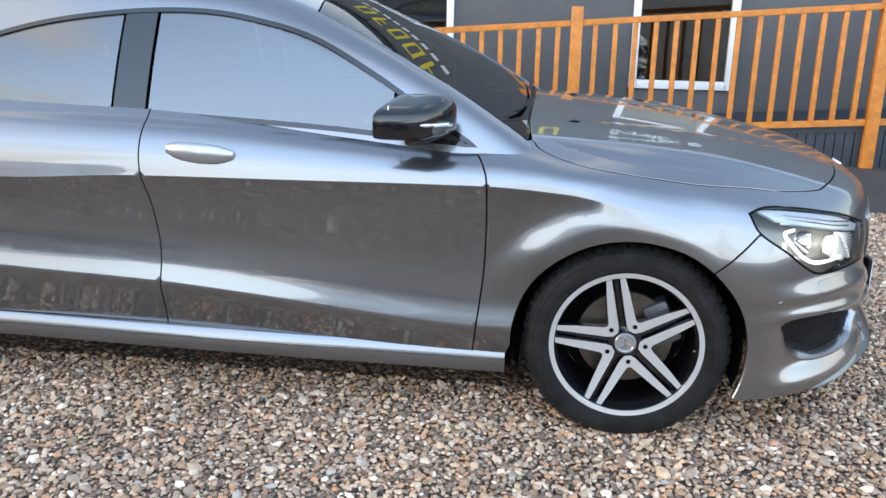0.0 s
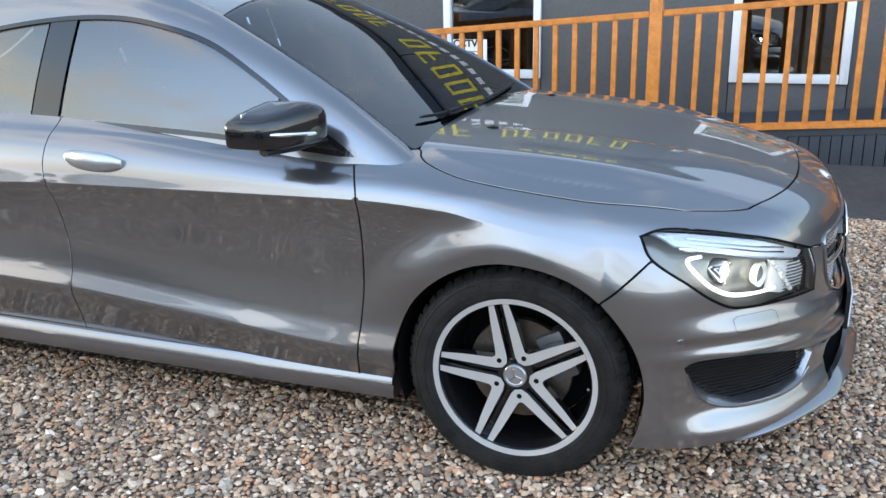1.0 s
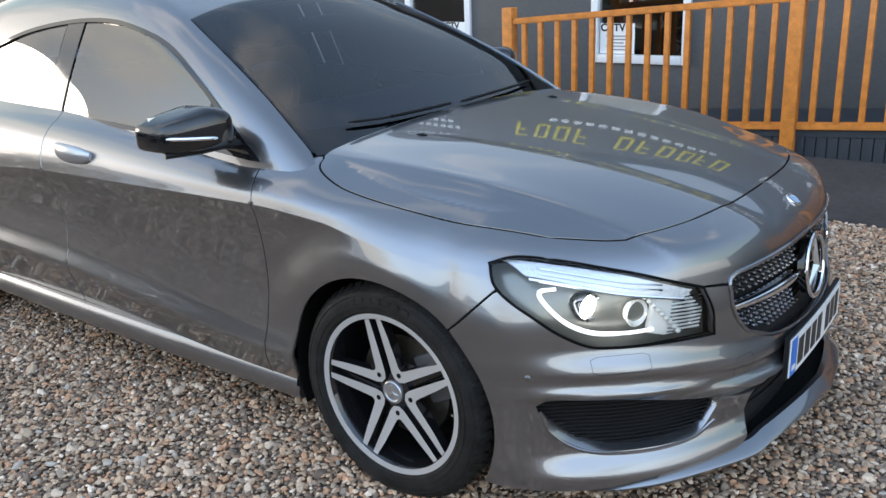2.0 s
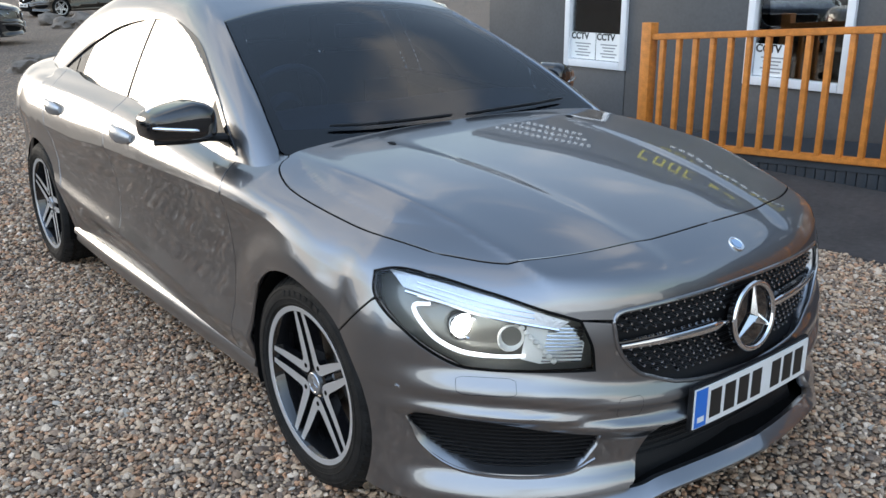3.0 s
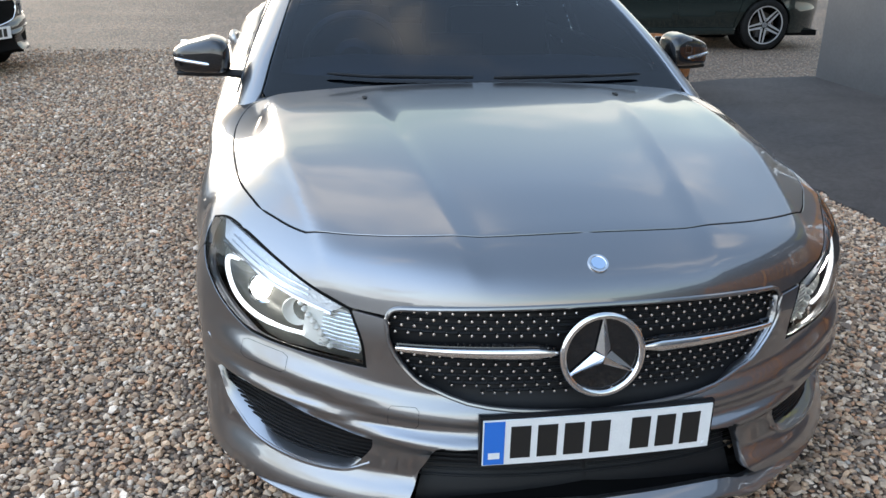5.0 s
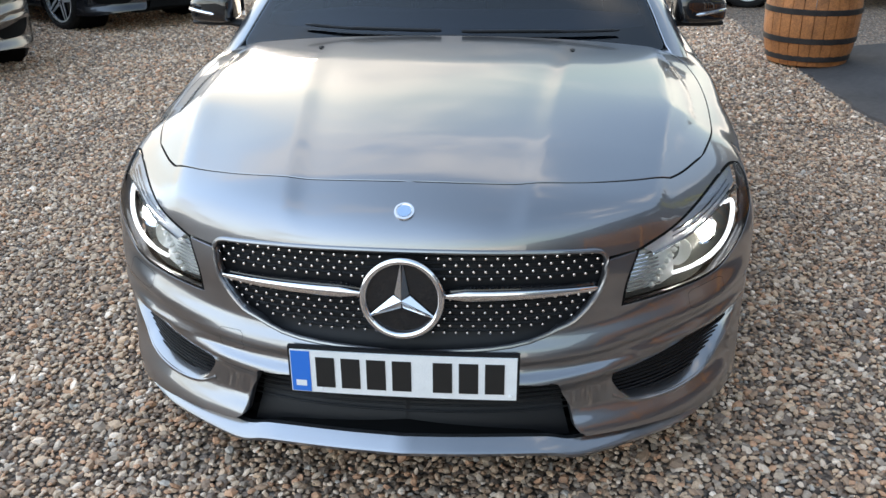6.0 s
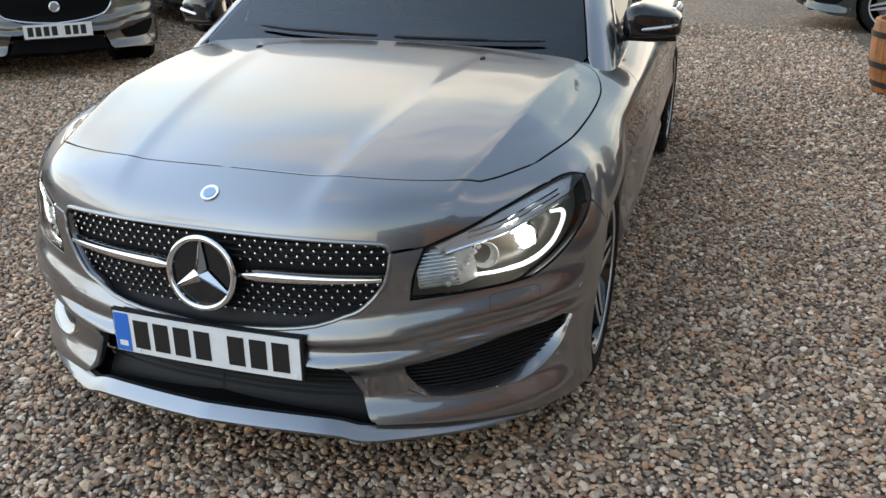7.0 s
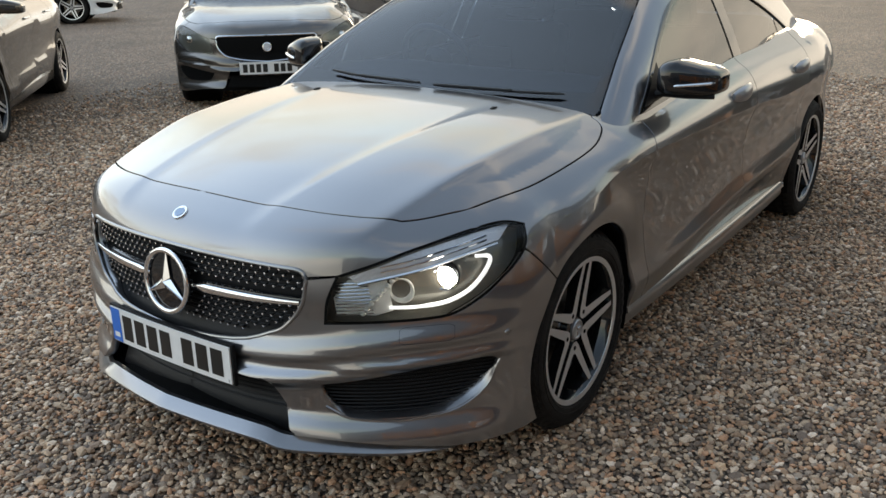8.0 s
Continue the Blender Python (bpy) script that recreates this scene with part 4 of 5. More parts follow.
# mirrors
def mirror_shell(sg):
    bm = bmesh.new()
    bmesh.ops.create_uvsphere(bm, u_segments=40, v_segments=24, radius=1)
    for v in bm.verts:
        d = v.co
        x, y, z = (abs(c) ** k * (1 if c > 0 else -1) for c, k in zip(d, (0.55, 0.5, 0.55 if d.z > 0 else 0.32)))
        x = max(x, -0.6)
        top = 0.068 - 0.024 * max(0, y + 0.35) - 0.006 * max(0, -y - 0.35)
        v.co = Vector((-0.665 + 0.098 * x * (1 - 0.06 * abs(y)) - 0.048 * y, sg * (0.907 + 0.098 * y), 1.0 + z * (top if z > 0 else 0.052) - 0.004 * y))
    return bm


for sg, drs in ((1, doors[0]), (-1, doors[1])):
    mi = part("door_mirror", mirror_shell(sg), GLOSS, drs, "gloss black door mirror with indicator strip")
    if sg > 0:
        mi.location = (-0.075, -0.03, 0)
    part("mirror_stem", tube([(-0.60, sg * 0.775, 0.945), (-0.60, sg * 0.83, 0.952), (-0.62, sg * 0.90, 0.950), (-0.66, sg * 0.985, 0.944)], [0.03, 0.026, 0.030, 0.020], 12, 0.5), BLACK, mi)
    strip = []
    for k in range(13):
        a = k / 12
        y = -0.3 + 1.2 * a
        strip.append((-0.665 + 0.098 * (1 - 0.06 * abs(y)) * (1 - max(0, y) ** 6 * 0.30) - 0.048 * y + 0.0005, sg * (0.907 + 0.098 * y), 0.985 + 0.010 * a))
    part("indicator_strip", tube(strip, [0.003] + [0.0065] * 11 + [0.003], 8, 0.9, up=(1, 0, 0)), CHROME, mi, "clear indicator strip")
    part("mirror_glass", boxed((-0.7255, min(sg * 0.815, sg * 0.98), 0.96), (-0.7225, max(sg * 0.815, sg * 0.98), 1.045), 0.001, None), CHROME, mi)

# handles with dark cups
for dr, x in list(zip(doors, (-1.34, -1.34))) + list(zip(rear_doors, (-2.27, -2.27))):
    sg = 1 if dr in (doors[0], rear_doors[0]) else -1
    zc = 0.868
    ks = np.arange(9) / 8
    guess = np.stack((x + 0.108 - 0.216 * ks, 0.86 + 0 * ks, zc - 0.006 + 0.012 * ks), 1)
    pts = (skin_points(body, guess, (0, 1, 0)) + np.stack((0 * ks, 0.004 + 0.020 * np.sin(np.pi * ks), 0 * ks), 1)) * (1, sg, 1)
    h = part("door_handle", tube(pts, [0.014, 0.024, 0.030, 0.032, 0.032, 0.031, 0.029, 0.024, 0.014], 16, 0.55, up=(0, 1, 0)), SILVER, dr, "silver pull handle")
    ring = [(x + 0.095 * math.cos(a), 0.86, zc - 0.012 + 0.050 * math.sin(a)) for a in (2 * math.pi * k / 28 for k in range(28))]
    panel("handle_cup", lambda p: body(p) - 0.0015 + 0.020 * np.clip(1 - ((p[..., 0] - x) / 0.095) ** 2 - ((p[..., 2] - zc + 0.012) / 0.05) ** 2, 0, 1), ring, (0, 1, 0.1), PAINT, dr, flip=sg < 0, cell=0.008, depth=0.004)

# window surrounds, screen border, mirror triangle, cowl
for s in (False, True):
    panel("window_trim", cabin, window_outline, (0, 1, 0.4), GLOSS, car, holes=[window_outline], flip=s, gap=-0.008, depth=0.006, cell=0.02, out=0.004, label="black window surround")
    panel("mirror_triangle", cabin, part_of(window_outline, -0.748, -0.45), (0, 1, 0.4), BLACK, car, flip=s, depth=0.004, cell=0.02, out=0.002)
ws = WS_TOP[:-1] + WS_SIDE + WS_LOW
panel("screen_border", cabin, ws, (0.6, 0, 1), GLOSS, car, holes=[[(-1.045, 0, 1.315), (-1.035, 0.29, 1.308), (-1.0, 0.49, 1.262), (-0.82, 0.555, 1.175), (-0.57, 0.62, 1.06), (-0.43, 0.645, 0.99), (-0.42, 0.60, 0.988), (-0.37, 0.3, 0.985), (-0.355, 0, 0.985)]],
      both=True, depth=0, cell=0.025, out=-0.0055, label="black screen border")
for line in ([(-0.362, -0.03, 0.962), (-0.366, -0.2, 0.966), (-0.376, -0.36, 0.970), (-0.396, -0.50, 0.978)], [(-0.358, 0.04, 0.960), (-0.362, 0.22, 0.964), (-0.370, 0.40, 0.967), (-0.385, 0.56, 0.970)]):
    on_glass = [p for p in skin_points(lambda p: cabin(p) - 0.012, spline(line, 5), (0.6, 0, 1))]
    part("wiper_blade", tube(on_glass, [0.003] + [0.0055] * (len(on_glass) - 2) + [0.003], 6, 0.9), BLACK, car, "black wiper blade")
    part("wiper_arm", tube([(p[0] + 0.010, p[1], p[2] + 0.004) for p in on_glass[:10]], 0.005, 6), BLACK, car)
cowl = part("cowl", boxed((-0.46, -0.60, 0.86), (-0.35, 0.60, 0.905)), BLACK, car)
for s in (1, -1):
    q = skin_point(body, (-0.19, s * 0.40, 0.95), (0, 0, 1))
    part("washer_jet", tube([(q[0] - 0.02, q[1], q[2] + 0.001), (q[0], q[1], q[2] + 0.003), (q[0] + 0.016, q[1], q[2] + 0.0005)], [0.004, 0.009, 0.005], 8, 0.4), BLACK, car)
    w0 = np.array((0.441, 0.838, 0.478))
    q = skin_point(body, w0, (0.3, 1, 0))
    n = Vector(gradient(body, q[None])[0])
    m = Matrix.Translation(q * (1, s, 1)) @ Vector((n.x, s * n.y, n.z)).to_track_quat("Z", "Y").to_matrix().to_4x4()
    part("parking_sensor", lathe(bmesh.new(), [(0, 0.0015), (0.007, 0.001), (0.008, 0.0), (0.0085, -0.001), (0.0105, 0.0005), (0.0115, -0.002)], 18, m), PAINT, car)
    # washer cover and towing cover lines
    for cy, cz, wy, wz, nm in ((0.70, 0.508, 0.060, 0.020, "washer_cover"), (0.42, 0.437, 0.032, 0.026, "towing_cover")):
        if nm == "towing_cover" and s > 0:
            continue
        o = [(0.7, cy + wy * a, cz + wz * b) for a, b in ((-1, -0.7), (-0.8, -1), (0.8, -1), (1, -0.7), (1, 0.7), (0.8, 1), (-0.8, 1), (-1, 0.7))]
        o = [tuple(skin_point(body, (0.72 - 0.6 * max(0, y - 0.5), y, z), (1, 0.6 if y > 0.5 else 0, 0))) for x, y, z in o]
        panel(nm, body, o, (1, 0.7, 0.2), MATT, car, holes=[o], flip=s < 0, gap=-0.0004, depth=0, cell=0.015, out=0.0005)

# cabin furniture
part("dashboard", tube([(-0.72, -0.70, 0.90), (-0.70, -0.4, 0.915), (-0.68, 0, 0.91), (-0.70, 0.4, 0.91), (-0.72, 0.70, 0.90)], [0.14, 0.16, 0.16, 0.16, 0.14], 16, 0.5), TRIM, car, "dark dashboard")
part("dash_shelf", boxed((-0.78, -0.68, 0.84), (-0.36, 0.68, 0.90), 0.02), TRIM, car)
part("dash_screen", boxed((-0.80, -0.10, 0.95), (-0.785, 0.10, 1.06), 0.005), GLOSS, car)
part("steering_wheel", lathe(bmesh.new(), [(0.18 + 0.014 * math.cos(a), 0.014 * math.sin(a)) for a in (2 * math.pi * k / 10 for k in range(10))], 40, pose(-0.95, -0.37, 0.955, 0, -65, 0), closed=True), mat("steering_leather", (0.05, 0.052, 0.056), 0.5), car)
part("steering_hub", lathe(bmesh.new(), [(0.0, 0.03), (0.06, 0.028), (0.075, 0.0), (0.06, -0.03)], 24, pose(-0.95, -0.37, 0.955, 0, -65, 0)), TRIM, car)
for x, ys in ((-1.55, (-0.37, 0.37)), (-2.35, (-0.38, 0.38))):
    for y in ys:
        st = part("seat", boxed((x - 0.02, y - 0.25, 0.35), (x + 0.50, y + 0.25, 0.52), 0.05), TRIM, car, "dark upholstered seat")
        part("backrest", boxed((-0.07, -0.24, 0.0), (0.07, 0.24, 0.62), 0.05, pose(x, y, 0.48, 0, -16, 0)), TRIM, st)
        part("headrest", boxed((-0.05, -0.13, 0.0), (0.05, 0.13, 0.17), 0.04, pose(x - 0.19, y, 1.09, 0, -10, 0)), TRIM, st)
part("cabin_floor", boxed((-2.9, -0.72, 0.28), (-0.4, 0.72, 0.33)), TRIM, car)
part("rear_shelf", boxed((-3.2, -0.60, 0.90), (-2.6, 0.60, 0.94), 0.01), TRIM, car)
part("rear_view_mirror", boxed((-0.99, -0.11, 1.20), (-0.95, 0.11, 1.26), 0.015), BLACK, car)
for s in (1, -1):
    pair_red = panel("tail_light", lambda p: body(p) - 0.002, [(-3.35, 0.80, 0.86), (-3.5, 0.72, 0.92), (-3.62, 0.55, 0.92), (-3.66, 0.5, 0.82), (-3.45, 0.76, 0.76)], (-1, 1, 0.3), mat("red_lamp", (0.35, 0.01, 0.012), 0.1, 0, 0.6), car, flip=s < 0, cell=0.04, depth=0.004)


# wheels
def spoke_mesh():
    bm = bmesh.new()
    half = [(0.042, 0.010), (0.054, 0.0240), (0.098, 0.0560), (0.145, 0.0900), (0.188, 0.1210), (0.1965, 0.1075), (0.152, 0.0665), (0.116, 0.0360), (0.094, 0.0175), (0.083, 0.0075), (0.080, 0.0)]
    ring = half + [(u, -v) for u, v in half[::-1][1:]]
    hz = lambda u, v: 0.076 + 0.016 * (math.hypot(u, v) / 0.22) ** 1.5
    top = [bm.verts.new((u, v, hz(u, v))) for u, v in ring]
    low = [bm.verts.new((u, v, hz(u, v) - 0.030)) for u, v in ring]
    n = len(ring)
    h = len(half)
    quads = [(0, 1, 8, 9), (1, 2, 7, 8), (2, 3, 6, 7), (3, 4, 5, 6)]
    mirror_i = lambda i: n - 1 - i if i < h - 1 else i
    for q in quads:
        bm.faces.new([top[i] for i in q])
        bm.faces.new([top[mirror_i(i)] for i in q][::-1])
    bm.faces.new((top[0], top[9], top[10], top[n - 10], top[n - 1]))
    for i in range(n):
        j = (i + 1) % n
        f = bm.faces.new((top[i], top[j], low[j], low[i]))
        f.material_index = 1
    return bm


def make_wheel(name="wheel"):
    root = new(name)
    P = [(0.2265, 0.090), (0.236, 0.1005), (0.252, 0.106), (0.275, 0.108), (0.292, 0.104), (0.304, 0.096), (0.3105, 0.086)]
    tread = [(0.3135, 0.080), (0.3145, 0.058), (0.309, 0.056), (0.309, 0.048), (0.3150, 0.046), (0.3155, 0.018), (0.310, 0.016), (0.310, 0.006), (0.3155, 0.004)]
    prof = P + tread + [(r, -z) for r, z in (P + tread)[::-1]]
    part("tyre", lathe(bmesh.new(), prof, 96), RUBBER, root, "black low-profile tyre")
    bm = bmesh.new()
    for k in range(56):
        a = 2 * math.pi * k / 56
        for sg in (1, -1):
            box(bm, (-0.010, -0.0128, -0.020), (0.0042, 0.0128, 0.019), 0.002, pose(0.3085 * math.cos(a), 0.3085 * math.sin(a), sg * 0.083, 0, 0, math.degrees(a)) @ pose(0, 0, 0, sg * 8, sg * -34, 0))
            box(bm, (-0.006, -0.0128, -0.016), (0.0026, 0.0128, 0.016), 0.0015, pose(0.314 * math.cos(a), 0.314 * math.sin(a), sg * 0.030, 0, 0, math.degrees(a)) @ pose(0, 0, 0, sg * 14, 0, 0))
    tagged(part("tread_block", bm, RUBBER, root, "worn rubber tread blocks"), kind="stuff")
    bm = bmesh.new()
    for r, z in ((0.2465, 0.1045), (0.262, 0.1072), (0.290, 0.1045)):
        lathe(bm, [(r - 0.0012, z), (r, z + 0.0016), (r + 0.0012, z)], 72)
    part("sidewall_ring", bm, RUBBER, root)
    bm = bmesh.new()
    for k in range(7):  # raised maker's lettering, as plain bars
        a = radians(60 + 6.5 * k)
        box(bm, (-0.008, -0.009, -0.002), (0.008, 0.009, 0.0015), 0.001, pose(0.277 * math.cos(a), 0.277 * math.sin(a), 0.1075, 0, 0, math.degrees(a)))
    part("sidewall_bar", bm, RUBBER, root)
    # black disc added to close the barrel, for the shade behind the spokes
    part("dark_back_disc", lathe(bmesh.new(), [(0.0, -0.085), (0.16, -0.085), (0.2045, -0.088)], 40), MATT, root)
    rim = part("rim", lathe(bmesh.new(), [(0.2215, 0.0945), (0.2225, 0.099), (0.2375, 0.1015), (0.2395, 0.099), (0.2375, 0.094)], 72), ALU, root, "machined silver rim edge")
    part("barrel", lathe(bmesh.new(), [(0.2225, 0.0975), (0.214, 0.085), (0.208, 0.03), (0.205, -0.09)], 72), GLOSS, rim)
    me = None
    for k in range(5):
        a = 72 * k - 90
        if me is None:
            sp = part("spoke", spoke_mesh(), [ALU, GLOSS], rim, "machined double spoke with black flanks", smooth=False)
            me = sp.data
        else:
            sp = new("spoke", me)
            sp.parent = rim
            tagged(sp, "machined double spoke with black flanks")
        sp.matrix_basis = pose(0, 0, 0, 0, 0, a)
        part("spoke_web", boxed((0.03, -0.010, 0.035), (0.215, 0.010, 0.058), 0.004, pose(0, 0, 0, 0, 0, a + 36)), GLOSS, rim)
        part("wheel_bolt", lathe(bmesh.new(), [(0, 0.0775), (0.006, 0.0775), (0.0075, 0.0768), (0.0075, 0.07)], 10, pose(0.062 * math.cos(radians(a)), 0.062 * math.sin(radians(a)), 0.0025)), MATT, rim)
    part("hub", lathe(bmesh.new(), [(0.0, 0.074), (0.03, 0.074), (0.052, 0.068), (0.055, 0.03), (0.0, 0.03)], 32), GLOSS, rim)
    cap = part("hub_cap", lathe(bmesh.new(), [(0.0, 0.0815), (0.024, 0.081), (0.026, 0.083), (0.031, 0.083), (0.0335, 0.080), (0.034, 0.070)], 32), SILVER, rim, "silver hub cap")
    bm = bmesh.new()
    for k in range(3):
        box(bm, (0.0, -0.0022, 0.0), (0.021, 0.0022, 0.0836), 0, pose(0, 0, 0, 0, 0, 90 + 120 * k))
    part("cap_mark", bm, CHROME, cap, smooth=False)
    part("brake_disc", lathe(bmesh.new(), [(0.06, 0.035), (0.07, 0.02), (0.150, 0.02), (0.151, 0.0), (0.06, 0.0)], 48), DISC, root)
    part("caliper", boxed((0.085, -0.07, -0.03), (0.165, 0.07, 0.042), 0.012, pose(0, 0, 0, 0, 0, 15)), mat("grey_caliper", (0.12, 0.12, 0.125), 0.4, 0.6), root)
    part("valve", tube([(0.205, -0.05, 0.06), (0.203, -0.05, 0.088)], 0.004, 8), CHROME, root)
    return root


wheel = make_wheel()
wheel.parent = car
wheel.matrix_basis = pose(0, 0.752, 0.312, -90, 0, 0) @ pose(0, 0, 0, 0, 0, 100)
for x, s, turn in ((0.0, -1, 12), (-2.699, 1, 40), (-2.699, -1, 60)):
    m = pose(x, s * 0.752, 0.312, -90 if s > 0 else 90, 0, 0) @ pose(0, 0, 0, 0, 0, turn)
    wcopy = copy_thing(wheel, m)
    wcopy.parent = car


# ---- the place ----
def stone_material(name, node, out, scale_bump=0.0):
    """Mixed pebbles: brown, grey, pink and pale, one colour a stone."""
    m = bpy.data.materials.new(name)
    m.use_nodes = True
    n, l = m.node_tree.nodes, m.node_tree.links
    b = n["Principled BSDF"]
    b.inputs["Roughness"].default_value = 0.72
    src = n.new(node)
    ramp = n.new("ShaderNodeValToRGB")
    el = ramp.color_ramp.elements
    ramp.color_ramp.interpolation = "CONSTANT"
    cols = [(0.0, (0.119, 0.085, 0.063)), (0.13, (0.238, 0.151, 0.094)), (0.26, (0.322, 0.234, 0.161)), (0.40, (0.180, 0.119, 0.079)), (0.52, (0.393, 0.266, 0.172)), (0.64, (0.226, 0.173, 0.129)),
            (0.75, (0.345, 0.190, 0.109)), (0.85, (0.42, 0.320, 0.235)), (0.95, (0.56, 0.445, 0.345)), (0.98, (0.286, 0.247, 0.206))]
    el[0].position, el[0].color = cols[0][0], (*cols[0][1], 1)
    el[1].position, el[1].color = cols[1][0], (*cols[1][1], 1)
    for p, c in cols[2:]:
        e = el.new(p)
        e.color = (*c, 1)
    g = n.new("ShaderNodeTexCoord")
    big, fine = n.new("ShaderNodeTexNoise"), n.new("ShaderNodeTexNoise")
    big.inputs["Scale"].default_value, fine.inputs["Scale"].default_value = 0.9, 160
    add = n.new("ShaderNodeMath")
    add.operation = "ADD"
    rng = n.new("ShaderNodeMapRange")
    rng.inputs["From Min"].default_value, rng.inputs["From Max"].default_value = 0.6, 1.4
    rng.inputs["To Min"].default_value, rng.inputs["To Max"].default_value = 1.25, 2.05
    mul = n.new("ShaderNodeMix")
    mul.data_type, mul.blend_type = "RGBA", "MULTIPLY"
    mul.inputs["Factor"].default_value = 1
    l.new(g.outputs["Object"], big.inputs["Vector"])
    l.new(g.outputs["Object"], fine.inputs["Vector"])
    l.new(big.outputs["Fac"], add.inputs[0])
    l.new(fine.outputs["Fac"], add.inputs[1])
    l.new(add.outputs[0], rng.inputs["Value"])
    l.new(rng.outputs[0], mul.inputs["B"])
    if scale_bump:
        # bed colour set lower than the loose stones, for the shade among them
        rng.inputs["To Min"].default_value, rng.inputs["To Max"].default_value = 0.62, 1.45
        fine.inputs["Scale"].default_value, fine.inputs["Detail"].default_value = 13, 6
        src.inputs["Scale"].default_value = scale_bump
        src.inputs["Randomness"].default_value = 1.0
        l.new(g.outputs["Object"], src.inputs["Vector"])
        sep = n.new("ShaderNodeSeparateColor")
        l.new(src.outputs["Color"], sep.inputs[0])
        l.new(sep.outputs[0], ramp.inputs["Fac"])
        soil_and_gap_shade = n.new("ShaderNodeMix")  # dark brown put into the colour between stones, for the shade there
        soil_and_gap_shade.data_type = "RGBA"
        soil_and_gap_shade.inputs["B"].default_value = (0.055, 0.042, 0.033, 1)
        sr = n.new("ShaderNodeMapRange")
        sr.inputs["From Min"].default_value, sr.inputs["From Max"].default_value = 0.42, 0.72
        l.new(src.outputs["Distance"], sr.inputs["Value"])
        l.new(sr.outputs[0], soil_and_gap_shade.inputs["Factor"])
        bp = n.new("ShaderNodeBump")
        bp.inputs["Strength"].default_value, bp.inputs["Distance"].default_value = 1.0, 0.016
        bp.invert = True
        l.new(src.outputs["Distance"], bp.inputs["Height"])
        l.new(bp.outputs["Normal"], b.inputs["Normal"])
    else:
        l.new(src.outputs[out], ramp.inputs["Fac"])
    l.new(ramp.outputs["Color"], mul.inputs["A"])
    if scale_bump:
        l.new(mul.outputs["Result"], soil_and_gap_shade.inputs["A"])
        l.new(soil_and_gap_shade.outputs["Result"], b.inputs["Base Color"])
    else:
        l.new(mul.outputs["Result"], b.inputs["Base Color"])
    return m


PEBBLE = stone_material("pebbles", "ShaderNodeNewGeometry", "Random Per Island")
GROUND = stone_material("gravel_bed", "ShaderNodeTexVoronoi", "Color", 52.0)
ASPHALT = mat("asphalt", (0.050, 0.044, 0.042), 0.9, vary=0.3, scale=3, bump=0.35, bscale=250)
WALL = mat("grey_cladding", (0.086, 0.088, 0.092), 0.55, vary=0.12, scale=4, bump=0.05, bscale=60)
SKIRT = mat("dark_blue_boards", (0.024, 0.031, 0.040), 0.6, vary=0.2, scale=8)
WHITE = mat("white_frame", (0.78, 0.79, 0.80), 0.35, vary=0.04, scale=12)
WOOD = mat("orange_stained_wood", (0.56, 0.195, 0.030), 0.5, vary=0.28, scale=18, bump=0.25, bscale=90)
OAK = mat("barrel_staves", (0.36, 0.135, 0.04), 0.6, vary=0.45, scale=9, bump=0.4, bscale=60)
IRON = mat("rusty_hoop", (0.035, 0.03, 0.028), 0.6, 0.5, vary=0.4, scale=20)
ROCK = mat("grey_rock", (0.17, 0.14, 0.115), 0.85, vary=0.4, scale=5, bump=0.6, bscale=25)
PAPER = mat("white_paper", (0.85, 0.85, 0.83), 0.7)
YELLOW = mat("yellow_letters", (0.75, 0.62, 0.03), 0.45)
GREYINK = mat("grey_print", (0.30, 0.30, 0.30), 0.7)
PANE = glass("window_pane", (0.93, 0.95, 0.95))
PANE.node_tree.nodes["Fresnel"].inputs["IOR"].default_value = 1.9
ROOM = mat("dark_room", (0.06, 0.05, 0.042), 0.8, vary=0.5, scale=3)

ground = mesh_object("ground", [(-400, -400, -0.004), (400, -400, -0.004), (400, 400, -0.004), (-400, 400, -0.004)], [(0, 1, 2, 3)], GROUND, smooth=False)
tagged(ground, "brown and grey loose gravel", "ground", kind="structure")

# tarmac apron rising a little to the building, ragged at the gravel
bm = bmesh.new()
rng = random.Random(5)
rows = []
for k in range(141):
    x = -5.3 + 17.3 * k / 140
    e = 2.42 + 0.03 * rng.uniform(-1, 1) + 0.03 * math.sin(x * 1.7)
    rows.append([bm.verts.new((x, e, -0.02)), bm.verts.new((x, e + 0.015, 0.012)), bm.verts.new((x, e + 0.5, 0.045)), bm.verts.new((x, 3.50, 0.10)), bm.verts.new((x, 4.62, 0.12))])
for a, b in zip(rows, rows[1:]):
    for i in range(4):
        bm.faces.new((a[i], b[i], b[i + 1], a[i + 1]))
tagged(part("pavement", bm, ASPHALT, None), "dark tarmac path beside the building", "pavement", kind="structure")

# building: clad wall with three white windows, dark rooms behind
WINS = ((-4.105, -3.335), (-2.09, -1.215), (0.33, 1.21))
W_LO, W_HI, WY = 0.55, 1.72, 4.45
X0, X1 = -5.25, 12.0
wall = tagged(new("wall_north"), "dark grey clad building wall", "wall", kind="structure")
edges_x = [X0] + [c for w_ in WINS for c in w_] + [X1]
